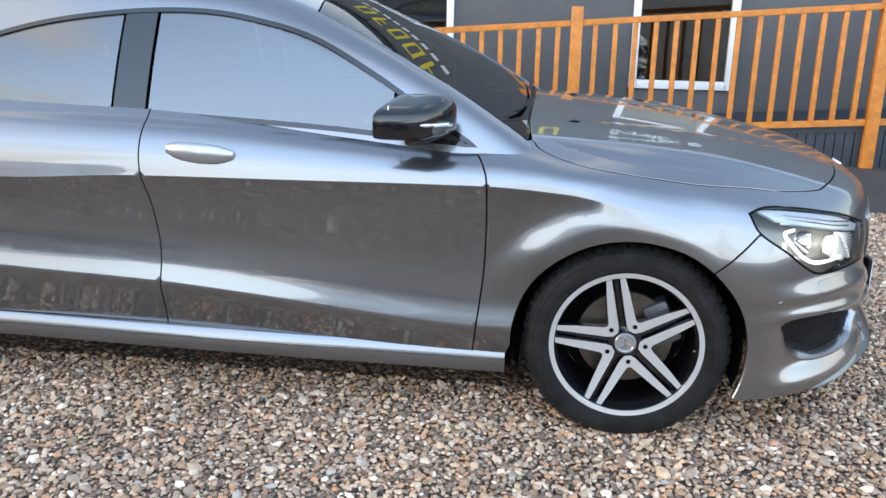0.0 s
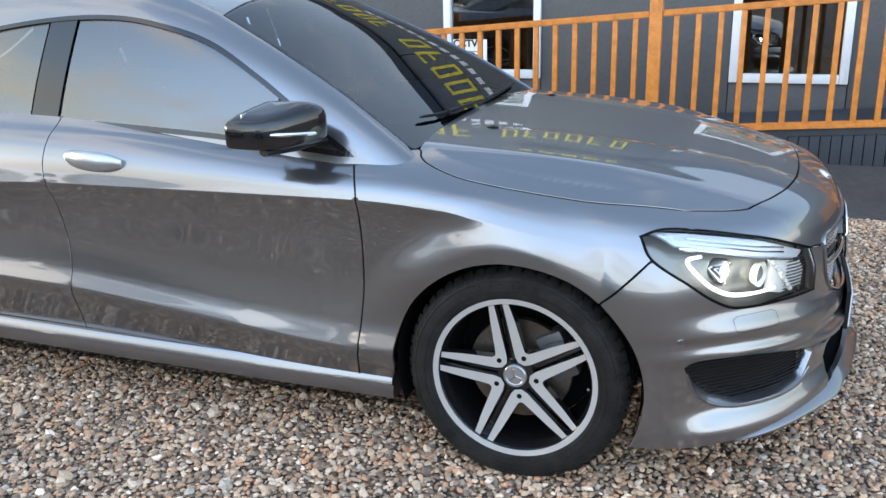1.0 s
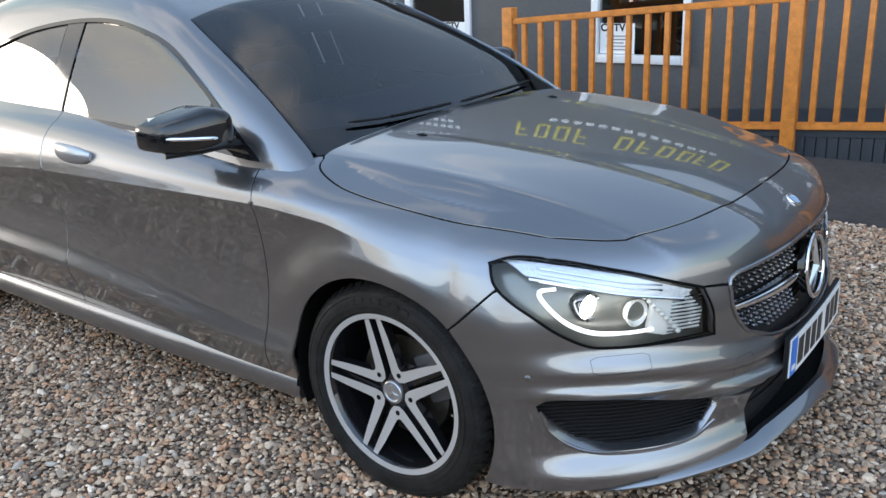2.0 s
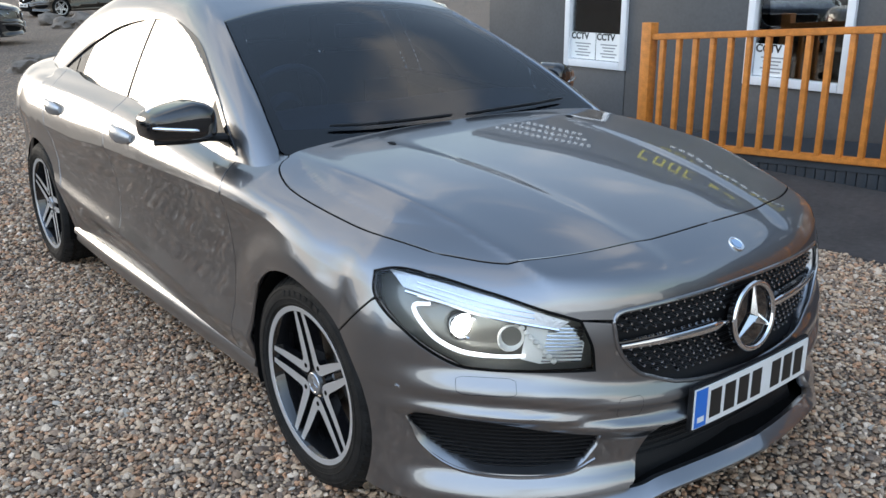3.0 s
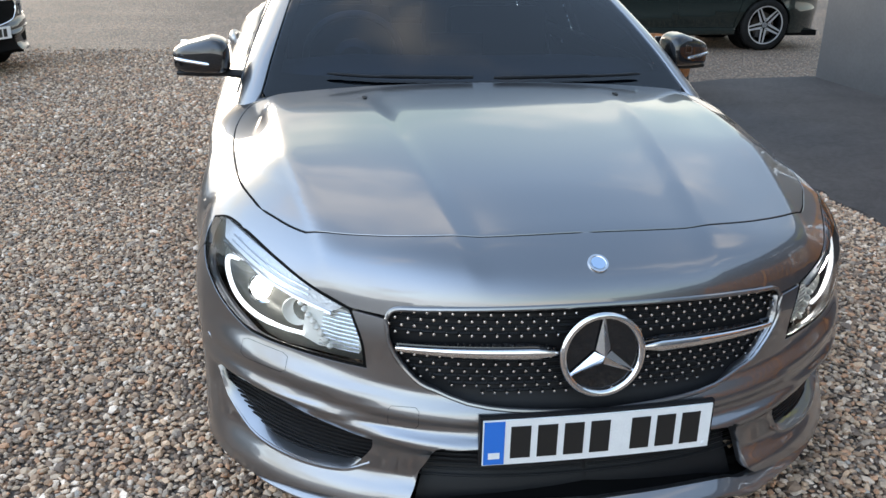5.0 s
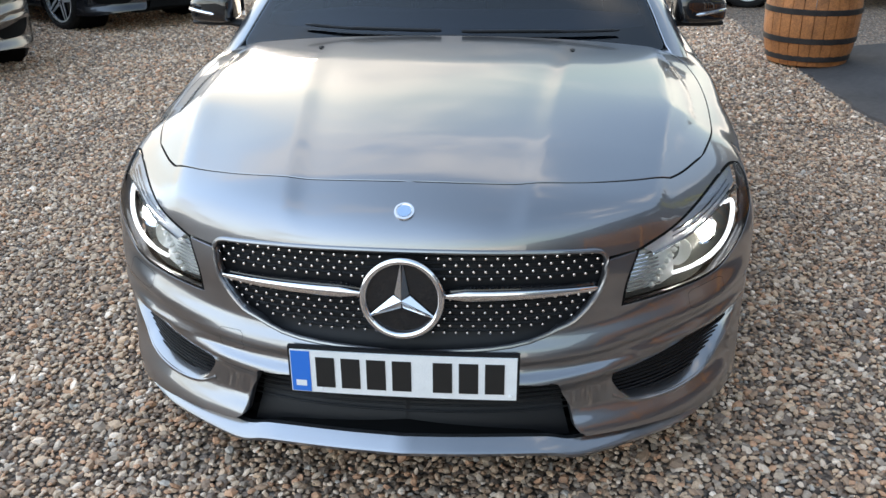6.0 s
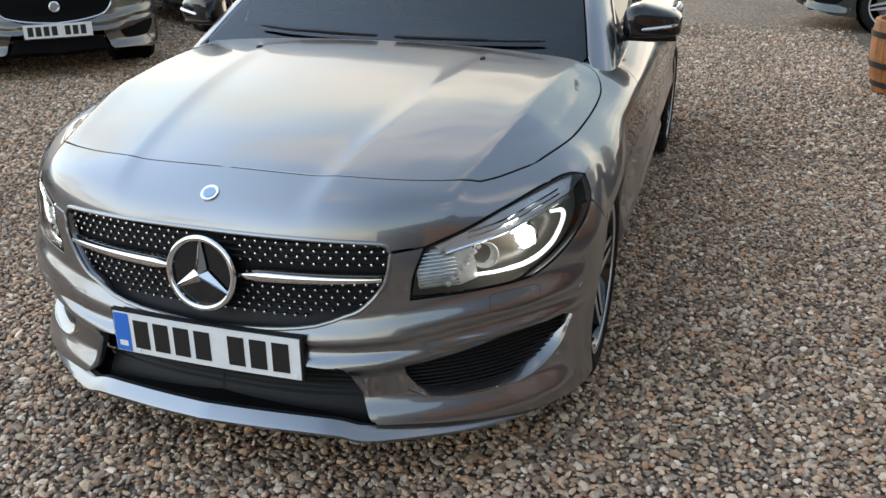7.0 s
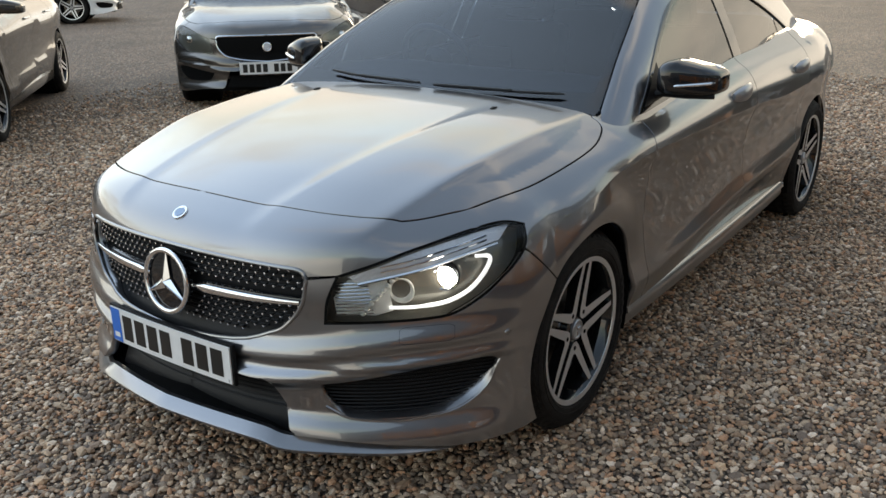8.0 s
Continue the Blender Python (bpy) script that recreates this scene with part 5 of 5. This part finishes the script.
for i in range(0, len(edges_x) - 1, 1):
    a, b = edges_x[i], edges_x[i + 1]
    if i % 2 == 0:
        x = a
        k = 0
        n = max(1, round((b - a) / 1.2))
        for k in range(n):
            u, v = a + (b - a) * k / n, a + (b - a) * (k + 1) / n
            part("cladding_panel", boxed((u + 0.004, WY, 0.05), (v - 0.004, WY + 0.10, 3.0), 0.003), WALL, wall)
    else:
        part("cladding_panel", boxed((a + 0.004, WY, 0.05), (b - 0.004, WY + 0.10, W_LO - 0.005), 0.003), WALL, wall)
        part("cladding_panel", boxed((a + 0.004, WY, W_HI + 0.005), (b - 0.004, WY + 0.10, 3.0), 0.003), WALL, wall)
part("wall_core", boxed((X0 + 0.01, WY + 0.10, 0.02), (X0 + 0.15, WY + 4.5, 2.98)), WALL, wall)
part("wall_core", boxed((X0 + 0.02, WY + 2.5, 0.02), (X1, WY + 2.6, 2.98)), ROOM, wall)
part("fascia", boxed((X0 - 0.02, WY - 0.05, 2.98), (X1, WY + 0.02, 3.12), 0.005), SKIRT, wall)
tagged(part("roof_slab", boxed((X0 - 0.02, WY + 0.02, 3.0), (X1, WY + 4.6, 3.10)), SKIRT, None), "flat dark roof of the building", "roof", kind="structure")
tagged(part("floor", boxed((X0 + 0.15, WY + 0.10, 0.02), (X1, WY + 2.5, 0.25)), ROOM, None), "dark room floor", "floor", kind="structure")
for i, (a, b) in enumerate(WINS):
    win = tagged(new("window_%d" % (i + 1)), "white framed window in the grey wall", "window", kind="structure")
    for nm, lo, hi in (("window_frame", (a, W_LO), (a + 0.065, W_HI)), ("window_frame", (b - 0.065, W_LO), (b, W_HI)), ("window_frame", (a + 0.065, W_HI - 0.065), (b - 0.065, W_HI)), ("window_sill", (a + 0.065, W_LO), (b - 0.065, W_LO + 0.07))):
        part(nm, boxed((lo[0] + 0.001, WY - 0.028, lo[1] + 0.001), (hi[0] - 0.001, WY + 0.06, hi[1] - 0.001), 0.006), WHITE, win)
    pane = part("pane", boxed((a + 0.06, WY + 0.02, W_LO + 0.06), (b - 0.06, WY + 0.026, W_HI - 0.06)), PANE, win)
    pane.visible_shadow = False


def lettering(name, text, size, m, material, parent=None, label=""):
    cu = bpy.data.curves.new(name, "FONT")
    cu.body, cu.size, cu.extrude, cu.align_x, cu.align_y = text, size, 0.001, "CENTER", "CENTER"
    cu.offset = 0.03 * size
    cu.materials.append(material)
    ob = new(name, cu)
    ob.parent = parent
    ob.matrix_basis = m
    if label:
        tagged(ob, label)
    return ob


FACE = pose(0, 0, 0, 90, 0, 0)
for x in (-3.885, -3.56, -1.86):
    poster = tagged(new("poster"), "white printed notice taped to the window", "poster", group="window notices")
    part("sheet", boxed((x - 0.158, WY + 0.012, 0.625), (x + 0.158, WY + 0.014, 0.875)), PAPER, poster)
    lettering("heading", "CCTV", 0.085, Matrix.Translation((x - 0.04, WY + 0.0098, 0.838)) @ FACE, INK, poster)
    for k in range(5):
        w_ = 0.10 - 0.02 * (k % 3)
        part("print_line", boxed((x - w_, WY + 0.0105, 0.765 - 0.028 * k), (x + w_, WY + 0.0118, 0.776 - 0.028 * k)), GREYINK, poster)

# painted signs on the wall over the windows: a trade name as plain yellow blocks, and a plain heading
sign = tagged(new("wall_sign"), "yellow block lettering over white bars on grey wall", "sign")
for k in range(11):
    if k == 4:
        continue
    x = -2.65 + 0.235 * k
    letter = part("letter_block", boxed((x, WY - 0.012, 2.36), (x + 0.042, WY - 0.001, 2.72), 0.006), YELLOW, sign)
    for lo, hi in (((0.043, 2.678), (0.165, 2.72)), ((0.043, 2.36), (0.165, 2.402)), ((0.124, 2.403), (0.165, 2.677))) if k % 3 else (((0.043, 2.678), (0.16, 2.72)), ((0.043, 2.52), (0.135, 2.56))):
        part("letter_bar", boxed((x + lo[0], WY - 0.012, lo[1]), (x + hi[0], WY - 0.001, hi[1]), 0.006), YELLOW, letter)
for k in range(14):
    part("white_bar", boxed((-2.3 + 0.14 * k, WY - 0.010, 2.20), (-2.21 + 0.14 * k, WY - 0.001, 2.27)), WHITE, sign)
sign2 = tagged(new("wall_sign"), "white heading lettered on the grey wall", "sign")
lettering("heading", "Service Centre", 0.26, Matrix.Translation((1.15, WY - 0.006, 2.42)) @ FACE, WHITE, sign2)
for r in range(3):
    for k in range(16 - r):
        part("white_bar", boxed((-4.9 + 0.10 * k, WY - 0.010, 2.72 - 0.16 * r), (-4.84 + 0.10 * k, WY - 0.001, 2.80 - 0.16 * r)), WHITE, sign2)

# ramp with an orange wooden fence along it
RAIL = lambda x: 1.145 + 0.076 * (x + 0.15)
FOOT = lambda x: 0.305 + 0.066 * (x + 0.15)
FY = 3.50
ramp = tagged(new("ramp"), "dark boarded access ramp along the building", "ramp", kind="structure")
bm = bmesh.new()
for x in (-2.36, 6.3):
    for y, z in ((FY + 0.02, FOOT(x) - 0.03), (WY - 0.03, FOOT(x) - 0.03), (WY - 0.03, FOOT(x) - 0.08), (FY + 0.02, FOOT(x) - 0.08)):
        bm.verts.new((x, y, z))
bm.verts.ensure_lookup_table()
v = bm.verts
for q in ((0, 1, 5, 4), (1, 2, 6, 5), (2, 3, 7, 6), (3, 0, 4, 7), (0, 3, 2, 1), (4, 5, 6, 7)):
    bm.faces.new([v[i] for i in q])
part("deck", bm, SKIRT, ramp, smooth=False)
x = -2.36
while x < 6.2:
    part("skirt_board", boxed((x + 0.003, FY + 0.03, 0.06), (x + 0.067, FY + 0.05, FOOT(x) - 0.03), 0.003), SKIRT, ramp)
    x += 0.07

fence = tagged(new("fence"), "orange stained wooden fence with square balusters", "fence")


def sloped(xa, xb, fn, dz, y0, y1, h, material=WOOD, name="rail"):
    bm = bmesh.new()
    vs = []
    for x in (xa, xb):
        for y, z in ((y0, 0), (y1, 0), (y1, h), (y0, h)):
            vs.append(bm.verts.new((x, y, fn(x) + dz + z)))
    for q in ((0, 1, 5, 4), (1, 2, 6, 5), (2, 3, 7, 6), (3, 0, 4, 7), (0, 3, 2, 1), (4, 5, 6, 7)):
        bm.faces.new([vs[i] for i in q])
    bmesh.ops.bevel(bm, geom=list(bm.edges), offset=0.006, segments=2, affect="EDGES")
    return part(name, bm, material, fence)


POSTS = (-2.33, -0.155, 2.08, 4.27)
for i, x in enumerate(POSTS):
    part("post", boxed((x - 0.045, FY - 0.03, 0.10), (x + 0.045, FY + 0.06, RAIL(x) + (0.10 if i else 0.085)), 0.006), WOOD, fence)
    if i + 1 < len(POSTS):
        sloped(x + 0.045, POSTS[i + 1] - 0.045, RAIL, -0.045, FY - 0.02, FY + 0.05, 0.045, name="top_rail")
        sloped(x + 0.045, POSTS[i + 1] - 0.045, FOOT, -0.03, FY - 0.005, FY + 0.035, 0.05, name="bottom_rail")
        n = 15
        for k in range(1, n):
            u = x + 0.045 + (POSTS[i + 1] - x - 0.09) * (k - 0.35) / (n - 0.7)
            part("baluster", boxed((u - 0.0185, FY - 0.012, FOOT(u) + 0.012), (u + 0.0185, FY + 0.025, RAIL(u) - 0.045), 0.004), WOOD, fence)

# half barrel planter
barrel = tagged(new("barrel_planter"), "half oak barrel with dark hoops beside the path", "barrel")
n = 26
prof = [(0.30, 0.0), (0.335, 0.12), (0.355, 0.26), (0.36, 0.40), (0.352, 0.52)]
for k in range(n):
    bm = bmesh.new()
    grid = []
    for r, z in prof:
        grid.append([bm.verts.new(((r + dr) * math.cos(a), (r + dr) * math.sin(a), z)) for a, dr in ((2 * math.pi * (k + 0.03) / n, 0), (2 * math.pi * (k + 0.5) / n, 0.003), (2 * math.pi * (k + 0.97) / n, 0), (2 * math.pi * (k + 0.97) / n, -0.03), (2 * math.pi * (k + 0.03) / n, -0.03))])
    for a, b in zip(grid, grid[1:]):
        for i in range(5):
            bm.faces.new((a[i], a[(i + 1) % 5], b[(i + 1) % 5], b[i]))
    bm.faces.new(grid[0])
    bm.faces.new(grid[-1])
    part("stave", bm, OAK, barrel)
for z, r in ((0.06, 0.318), (0.20, 0.348), (0.42, 0.362)):
    part("hoop", lathe(bmesh.new(), [(r + 0.002, z - 0.022), (r + 0.006, z - 0.02), (r + 0.008, z + 0.02), (r + 0.004, z + 0.022)], 40), IRON, barrel)
# the barrel's fill is plain earth
part("soil_and_gap_shade", lathe(bmesh.new(), [(0.0, 0.47), (0.2, 0.465), (0.335, 0.45)], 24), ROCK, barrel)
barrel.matrix_basis = pose(-4.80, 2.52, 0.03)

# rocks by the far verge
rng = random.Random(3)
for x, y, s in ((-13.1, 1.80, 0.24), (-13.5, 2.25, 0.22), (-12.8, 1.50, 0.20), (-24.2, 5.3, 0.30), (-25.2, 6.2, 0.36), (-26.2, 5.5, 0.34), (-23.6, 6.6, 0.26), (-22.8, 7.3, 0.30)):
    bm = bmesh.new()
    bmesh.ops.create_icosphere(bm, subdivisions=3, radius=1)
    o = Vector((rng.random() * 9, rng.random() * 9, 0))
    for v in bm.verts:
        k = 1 + 0.50 * noise.noise(v.co * 1.3 + o) + 0.22 * noise.noise(v.co * 3 + o)
        v.co = Vector((v.co.x * s * 1.25 * k, v.co.y * s * k, v.co.z * s * 0.65 * k))
    rk = tagged(part("rock", bm, ROCK, None), "rough grey boulder on the gravel verge", "rock", group="verge rocks")
    rk.matrix_basis = pose(x, y, s * 0.3, 0, 0, rng.random() * 360)


# ---- parked cars ----
def parked(label, paint, grille_shape):
    """A simpler saloon of the same make-up: body panels, glass, lamps, grille, plate, wheels."""
    root = tagged(new("car"), label, "car")
    C = dict(cell=0.06, depth=0.0)
    hood_fill = HOOD_FRONT[:-1] + HOOD_SIDE[:-1] + HOOD_REAR
    panel("hood", body, hood_fill, (0.25, 0, 1), paint, root, both=True, **C)
    panel("nose_panel", body, HOOD_FRONT[:-1] + nose_joint[:1] + lamp_top_in + [(0.806, 0.463, 0.6635)] + GRILLE_TOP[::-1][8:], (0.8, 0.45, 0.75), paint, root, both=True, **C)
    pair("front_fender", body, fender_outline, (0.1, 1, 0.75), paint, root, cell=0.05, depth=0.02)
    panel("front_bumper", body, bumper_outline, (1, 0.85, 0.25), paint, root, both=True, cell=0.02, depth=0.02)
    pair("front_door", body, front_door, (0, 1, 0.35), paint, root, cell=0.06, depth=0.012, gap=0.003)
    pair("rear_door", body, rear_door, (0, 1, 0.35), paint, root, cell=0.06, depth=0.012, gap=0.003)
    panel("rear_body", body, quarter, (-0.55, 1, 0.45), paint, root, both=True, **C)
    panel("roof", cabin, roof_outline, (0, 0.75, 1), paint, root, holes=[window_outline], both=True, cell=0.07, depth=0.0)
    panel("windscreen", cabin, ws, (0.6, 0, 1), SIDEGLASS, root, both=True, cell=0.08, depth=0)
    pair("side_window", cabin, window_outline, (0, 1, 0.4), SIDEGLASS, root, cell=0.08, depth=0)
    panel("grille", sunk(-0.001 if grille_shape else 0.02), grille_outline, (1, 0.2, 0), MATT, root, both=True, cell=0.06, depth=0, gap=-0.004)
    if grille_shape:
        bm = tube([tuple(p) for p in skin_points(sunk(-0.004), [np.array(q) for q in grille_outline[::3]], (1, 0.3, 0))] + [tuple(skin_point(sunk(-0.004), (0.88, 0, 0.46), (1, 0, 0)))], 0.008, 6)
        part("grille_surround", bm, CHROME, root)
        bm = tube([(p[0], -p[1], p[2]) for p in skin_points(sunk(-0.004), [np.array(q) for q in grille_outline[::3]], (1, 0.3, 0))], 0.008, 6)
        part("grille_surround", bm, CHROME, root)
        part("round_badge", lathe(bmesh.new(), [(0, 0.012), (0.03, 0.012), (0.034, 0.016), (0.042, 0.014), (0.043, 0)], 20, pose(0.868, 0, 0.585, 0, 86, 0)), CHROME, root)
    for s in (False, True):
        lamp = panel("headlight", sunk(-0.002), lamp_outline, (1, 0.9, 0.5), LENS, root, flip=s, cell=0.05, depth=0.0)
        panel("lamp_bowl", sunk(0.03), lamp_outline, (1, 0.9, 0.5), BOWL, lamp, flip=s, cell=0.06, depth=0, gap=-0.01)
        sg = -1 if s else 1
        part("lamp_lens", lathe(bmesh.new(), [(0, 0.03), (0.03, 0.02), (0.04, 0)], 16, pose(0.56, sg * 0.70, 0.645, 0, 90, sg * 20)), CHROME, lamp)
        panel("side_intake", sunk(-0.003), intake, (1, 0.85, 0.0), MATT, root, flip=s, cell=0.05, depth=0, gap=0.012)
        m_ = part("door_mirror", mirror_shell(sg), paint, root)
    low = [(0.886, 0.40, 0.24), (0.89, 0.36, 0.33), (0.90, 0, 0.33), (0.90, 0, 0.22)]
    panel("lower_intake", sunk(-0.002), low, (1, 0.1, 0), MATT, root, both=True, cell=0.06, depth=0)
    pl = part("number_plate", bowed(bmesh.new(), -0.26, 0.26, 0.347, 0.456, 0.915, 0.012), PLATE, root)
    for k, y in enumerate((-0.21, -0.15, -0.09, -0.03, 0.07, 0.13, 0.19)):
        part("plate_bar", bowed(bmesh.new(), y - 0.021, y + 0.021, 0.365, 0.438, 0.9165, 0.001), INK, pl)
    for s in (1, -1):
        part("side_sill", boxed((-2.3, min(s * 0.76, s * 0.84), 0.19), (-0.37, max(s * 0.76, s * 0.84), 0.28), 0.02), paint, root)
        for x in (-1.34, -2.27):
            part("door_handle", tube([(x - 0.10, s * 0.865, 0.868), (x, s * 0.885, 0.868), (x + 0.10, s * 0.865, 0.868)], 0.014, 8, 0.6), CHROME, root)
        for cx in (0.0, -2.699):
            part("wheel_arch_liner", lathe(bmesh.new(), [(0.356, 0.80), (0.356, 0.50), (0.02, 0.49)], 28, Matrix.Diagonal((1, s, 1, 1)) @ pose(cx, 0, 0.312, -90, 0, 0)), MATT, root)
    part("underbody", boxed((-3.5, -0.74, 0.17), (-0.36, 0.74, 0.24)), MATT, root)
    part("front_undertray", boxed((0.36, -0.48, 0.19), (0.80, 0.48, 0.24)), MATT, root)
    part("seat_block", boxed((-2.6, -0.66, 0.3), (-0.6, 0.66, 0.94), 0.1), TRIM, root)
    for x, s in ((0.0, 1), (0.0, -1), (-2.699, 1), (-2.699, -1)):
        wc = copy_thing(wheel, pose(x, s * 0.757, 0.312, -90 if s > 0 else 90, 0, 0) @ pose(0, 0, 0, 0, 0, 25 + 40 * s))
        wc.parent = root
    return root


def repaint(root, old, new_paint):
    for o in root.children_recursive:
        for sl in o.material_slots:
            if sl.material == old:
                sl.link = "OBJECT"
                sl.material = new_paint


SILVERGREY = mat("silver_grey_paint", (0.15, 0.142, 0.135), 0.26, 0.85, 1.0)
BLACKPAINT = mat("black_paint", (0.010, 0.011, 0.014), 0.25, 0.2, 1.0)
BRONZE = mat("bronze_grey_paint", (0.075, 0.066, 0.056), 0.24, 0.85, 1.0)
WHITEPAINT = mat("white_paint", (0.78, 0.78, 0.78), 0.35, 0, 1.0)
GREENPAINT = mat("dark_green_paint", (0.012, 0.022, 0.020), 0.25, 0.3, 1.0)
silver_car = parked("silver grey saloon with chrome-edged oval grille, parked on gravel", SILVERGREY, True)
silver_car.matrix_basis = pose(-4.01, -4.70, 0, 0, 0, 46)
for label, paint, x, y, a in (("bronze grey saloon parked on gravel beside others", BRONZE, -0.68, -5.53, 48), ("black saloon with white plate parked on gravel", BLACKPAINT, -6.79, -4.03, 58),
                              ("white car parked far off on gravel", WHITEPAINT, -8.85, -15.55, 140), ("dark green car parked near the barrel", GREENPAINT, -8.85, 2.75, -90),
                              ("dark car parked at the far verge", BLACKPAINT, -19.55, 2.25, 80), ("grey car parked behind the rocks", BRONZE, -32, 7.0, -75)):
    c = copy_thing(silver_car, pose(x, y, 0, 0, 0, a))
    tagged(c, label, "car")
    repaint(c, SILVERGREY, paint)

# ---- loose stones where the path comes near ----
def gravel(zones, cell, size, seed, coarse, fade):
    """Loose stones over some stretches, thinned out within fade of the outer border."""
    r = np.random.RandomState(seed)
    pts = []
    for x0, x1, y0, y1 in zones:
        gx, gy = np.meshgrid(np.arange(x0, x1, cell), np.arange(y0, y1, cell))
        q = np.stack((gx.ravel(), gy.ravel()), 1)
        pts.append(q + r.uniform(-0.5, 0.5, q.shape) * cell)
    p = np.concatenate(pts)
    x0, y0, x1 = min(z[0] for z in zones), min(z[2] for z in zones), max(z[1] for z in zones)
    edge = np.minimum.reduce([p[:, 0] - x0, x1 - p[:, 0], p[:, 1] - y0])
    p = p[r.uniform(0, 1, len(p)) < np.clip(edge / fade, 0, 1)]
    n = len(p)
    phi = (1 + 5 ** 0.5) / 2
    if coarse:
        base = np.array([(1, 0, 0), (-1, 0, 0), (0, 1, 0), (0, -1, 0), (0, 0, 1), (0, 0, -1)]) * 1.0
        tri = np.array([(0, 2, 4), (2, 1, 4), (1, 3, 4), (3, 0, 4), (2, 0, 5), (1, 2, 5), (3, 1, 5), (0, 3, 5)])
    else:
        base = np.array([(-1, phi, 0), (1, phi, 0), (-1, -phi, 0), (1, -phi, 0), (0, -1, phi), (0, 1, phi), (0, -1, -phi), (0, 1, -phi), (phi, 0, -1), (phi, 0, 1), (-phi, 0, -1), (-phi, 0, 1)]) / np.hypot(1, phi)
        tri = np.array([(0, 11, 5), (0, 5, 1), (0, 1, 7), (0, 7, 10), (0, 10, 11), (1, 5, 9), (5, 11, 4), (11, 10, 2), (10, 7, 6), (7, 1, 8), (3, 9, 4), (3, 4, 2), (3, 2, 6), (3, 6, 8), (3, 8, 9), (4, 9, 5), (2, 4, 11), (6, 2, 10), (8, 6, 7), (9, 8, 1)])
    nb = len(base)
    size = np.clip(r.lognormal(math.log(size), 0.30, n), 0.005, 0.024)
    dims = np.stack((size * r.uniform(0.95, 1.5, n), size * r.uniform(0.7, 1.05, n), size * r.uniform(0.45, 0.75, n)), 1)
    v = base[None] * (1 + 0.20 * r.uniform(-1, 1, (n, nb, 1))) * dims[:, None]
    a, t = r.uniform(0, 2 * np.pi, n), r.normal(0, 0.35, n)
    ct, st = np.cos(t)[:, None], np.sin(t)[:, None]
    x, y, z = v[..., 0], v[..., 1], v[..., 2]
    x, z = x * ct - z * st, x * st + z * ct
    ca, sa = np.cos(a)[:, None], np.sin(a)[:, None]
    x, y = x * ca - y * sa, x * sa + y * ca
    lift = r.uniform(-0.002, 0.006, n)
    V = np.stack((x + p[:, :1], y + p[:, 1:], z + lift[:, None]), 2).reshape(-1, 3)
    T = (tri[None] + nb * np.arange(n)[:, None, None]).reshape(-1)
    me = bpy.data.meshes.new("gravel")
    me.vertices.add(len(V))
    me.vertices.foreach_set("co", V.ravel().astype(np.float32))
    m = len(T) // 3
    me.loops.add(len(T))
    me.loops.foreach_set("vertex_index", T.astype(np.int32))
    me.polygons.add(m)
    me.polygons.foreach_set("loop_start", np.arange(0, len(T), 3, dtype=np.int32))
    me.polygons.foreach_set("use_smooth", np.full(m, coarse))
    me.materials.append(PEBBLE)
    me.update(calc_edges=True)
    me.validate()
    return tagged(new("gravel", me), "loose mixed brown, grey and pale pebbles", "gravel", kind="stuff")


gravel(((-3.2, 2.6, -2.9, -0.55), (0.15, 2.6, -0.55, 0.6), (-3.2, 2.6, 0.6, 2.42)), 0.0170, 0.0084, 11, False, 0.9)
gravel(((-8.5, -2.9, -6.5, 2.40), (-2.9, 2.6, -6.5, -2.5)), 0.0245, 0.0135, 12, True, 2.0)
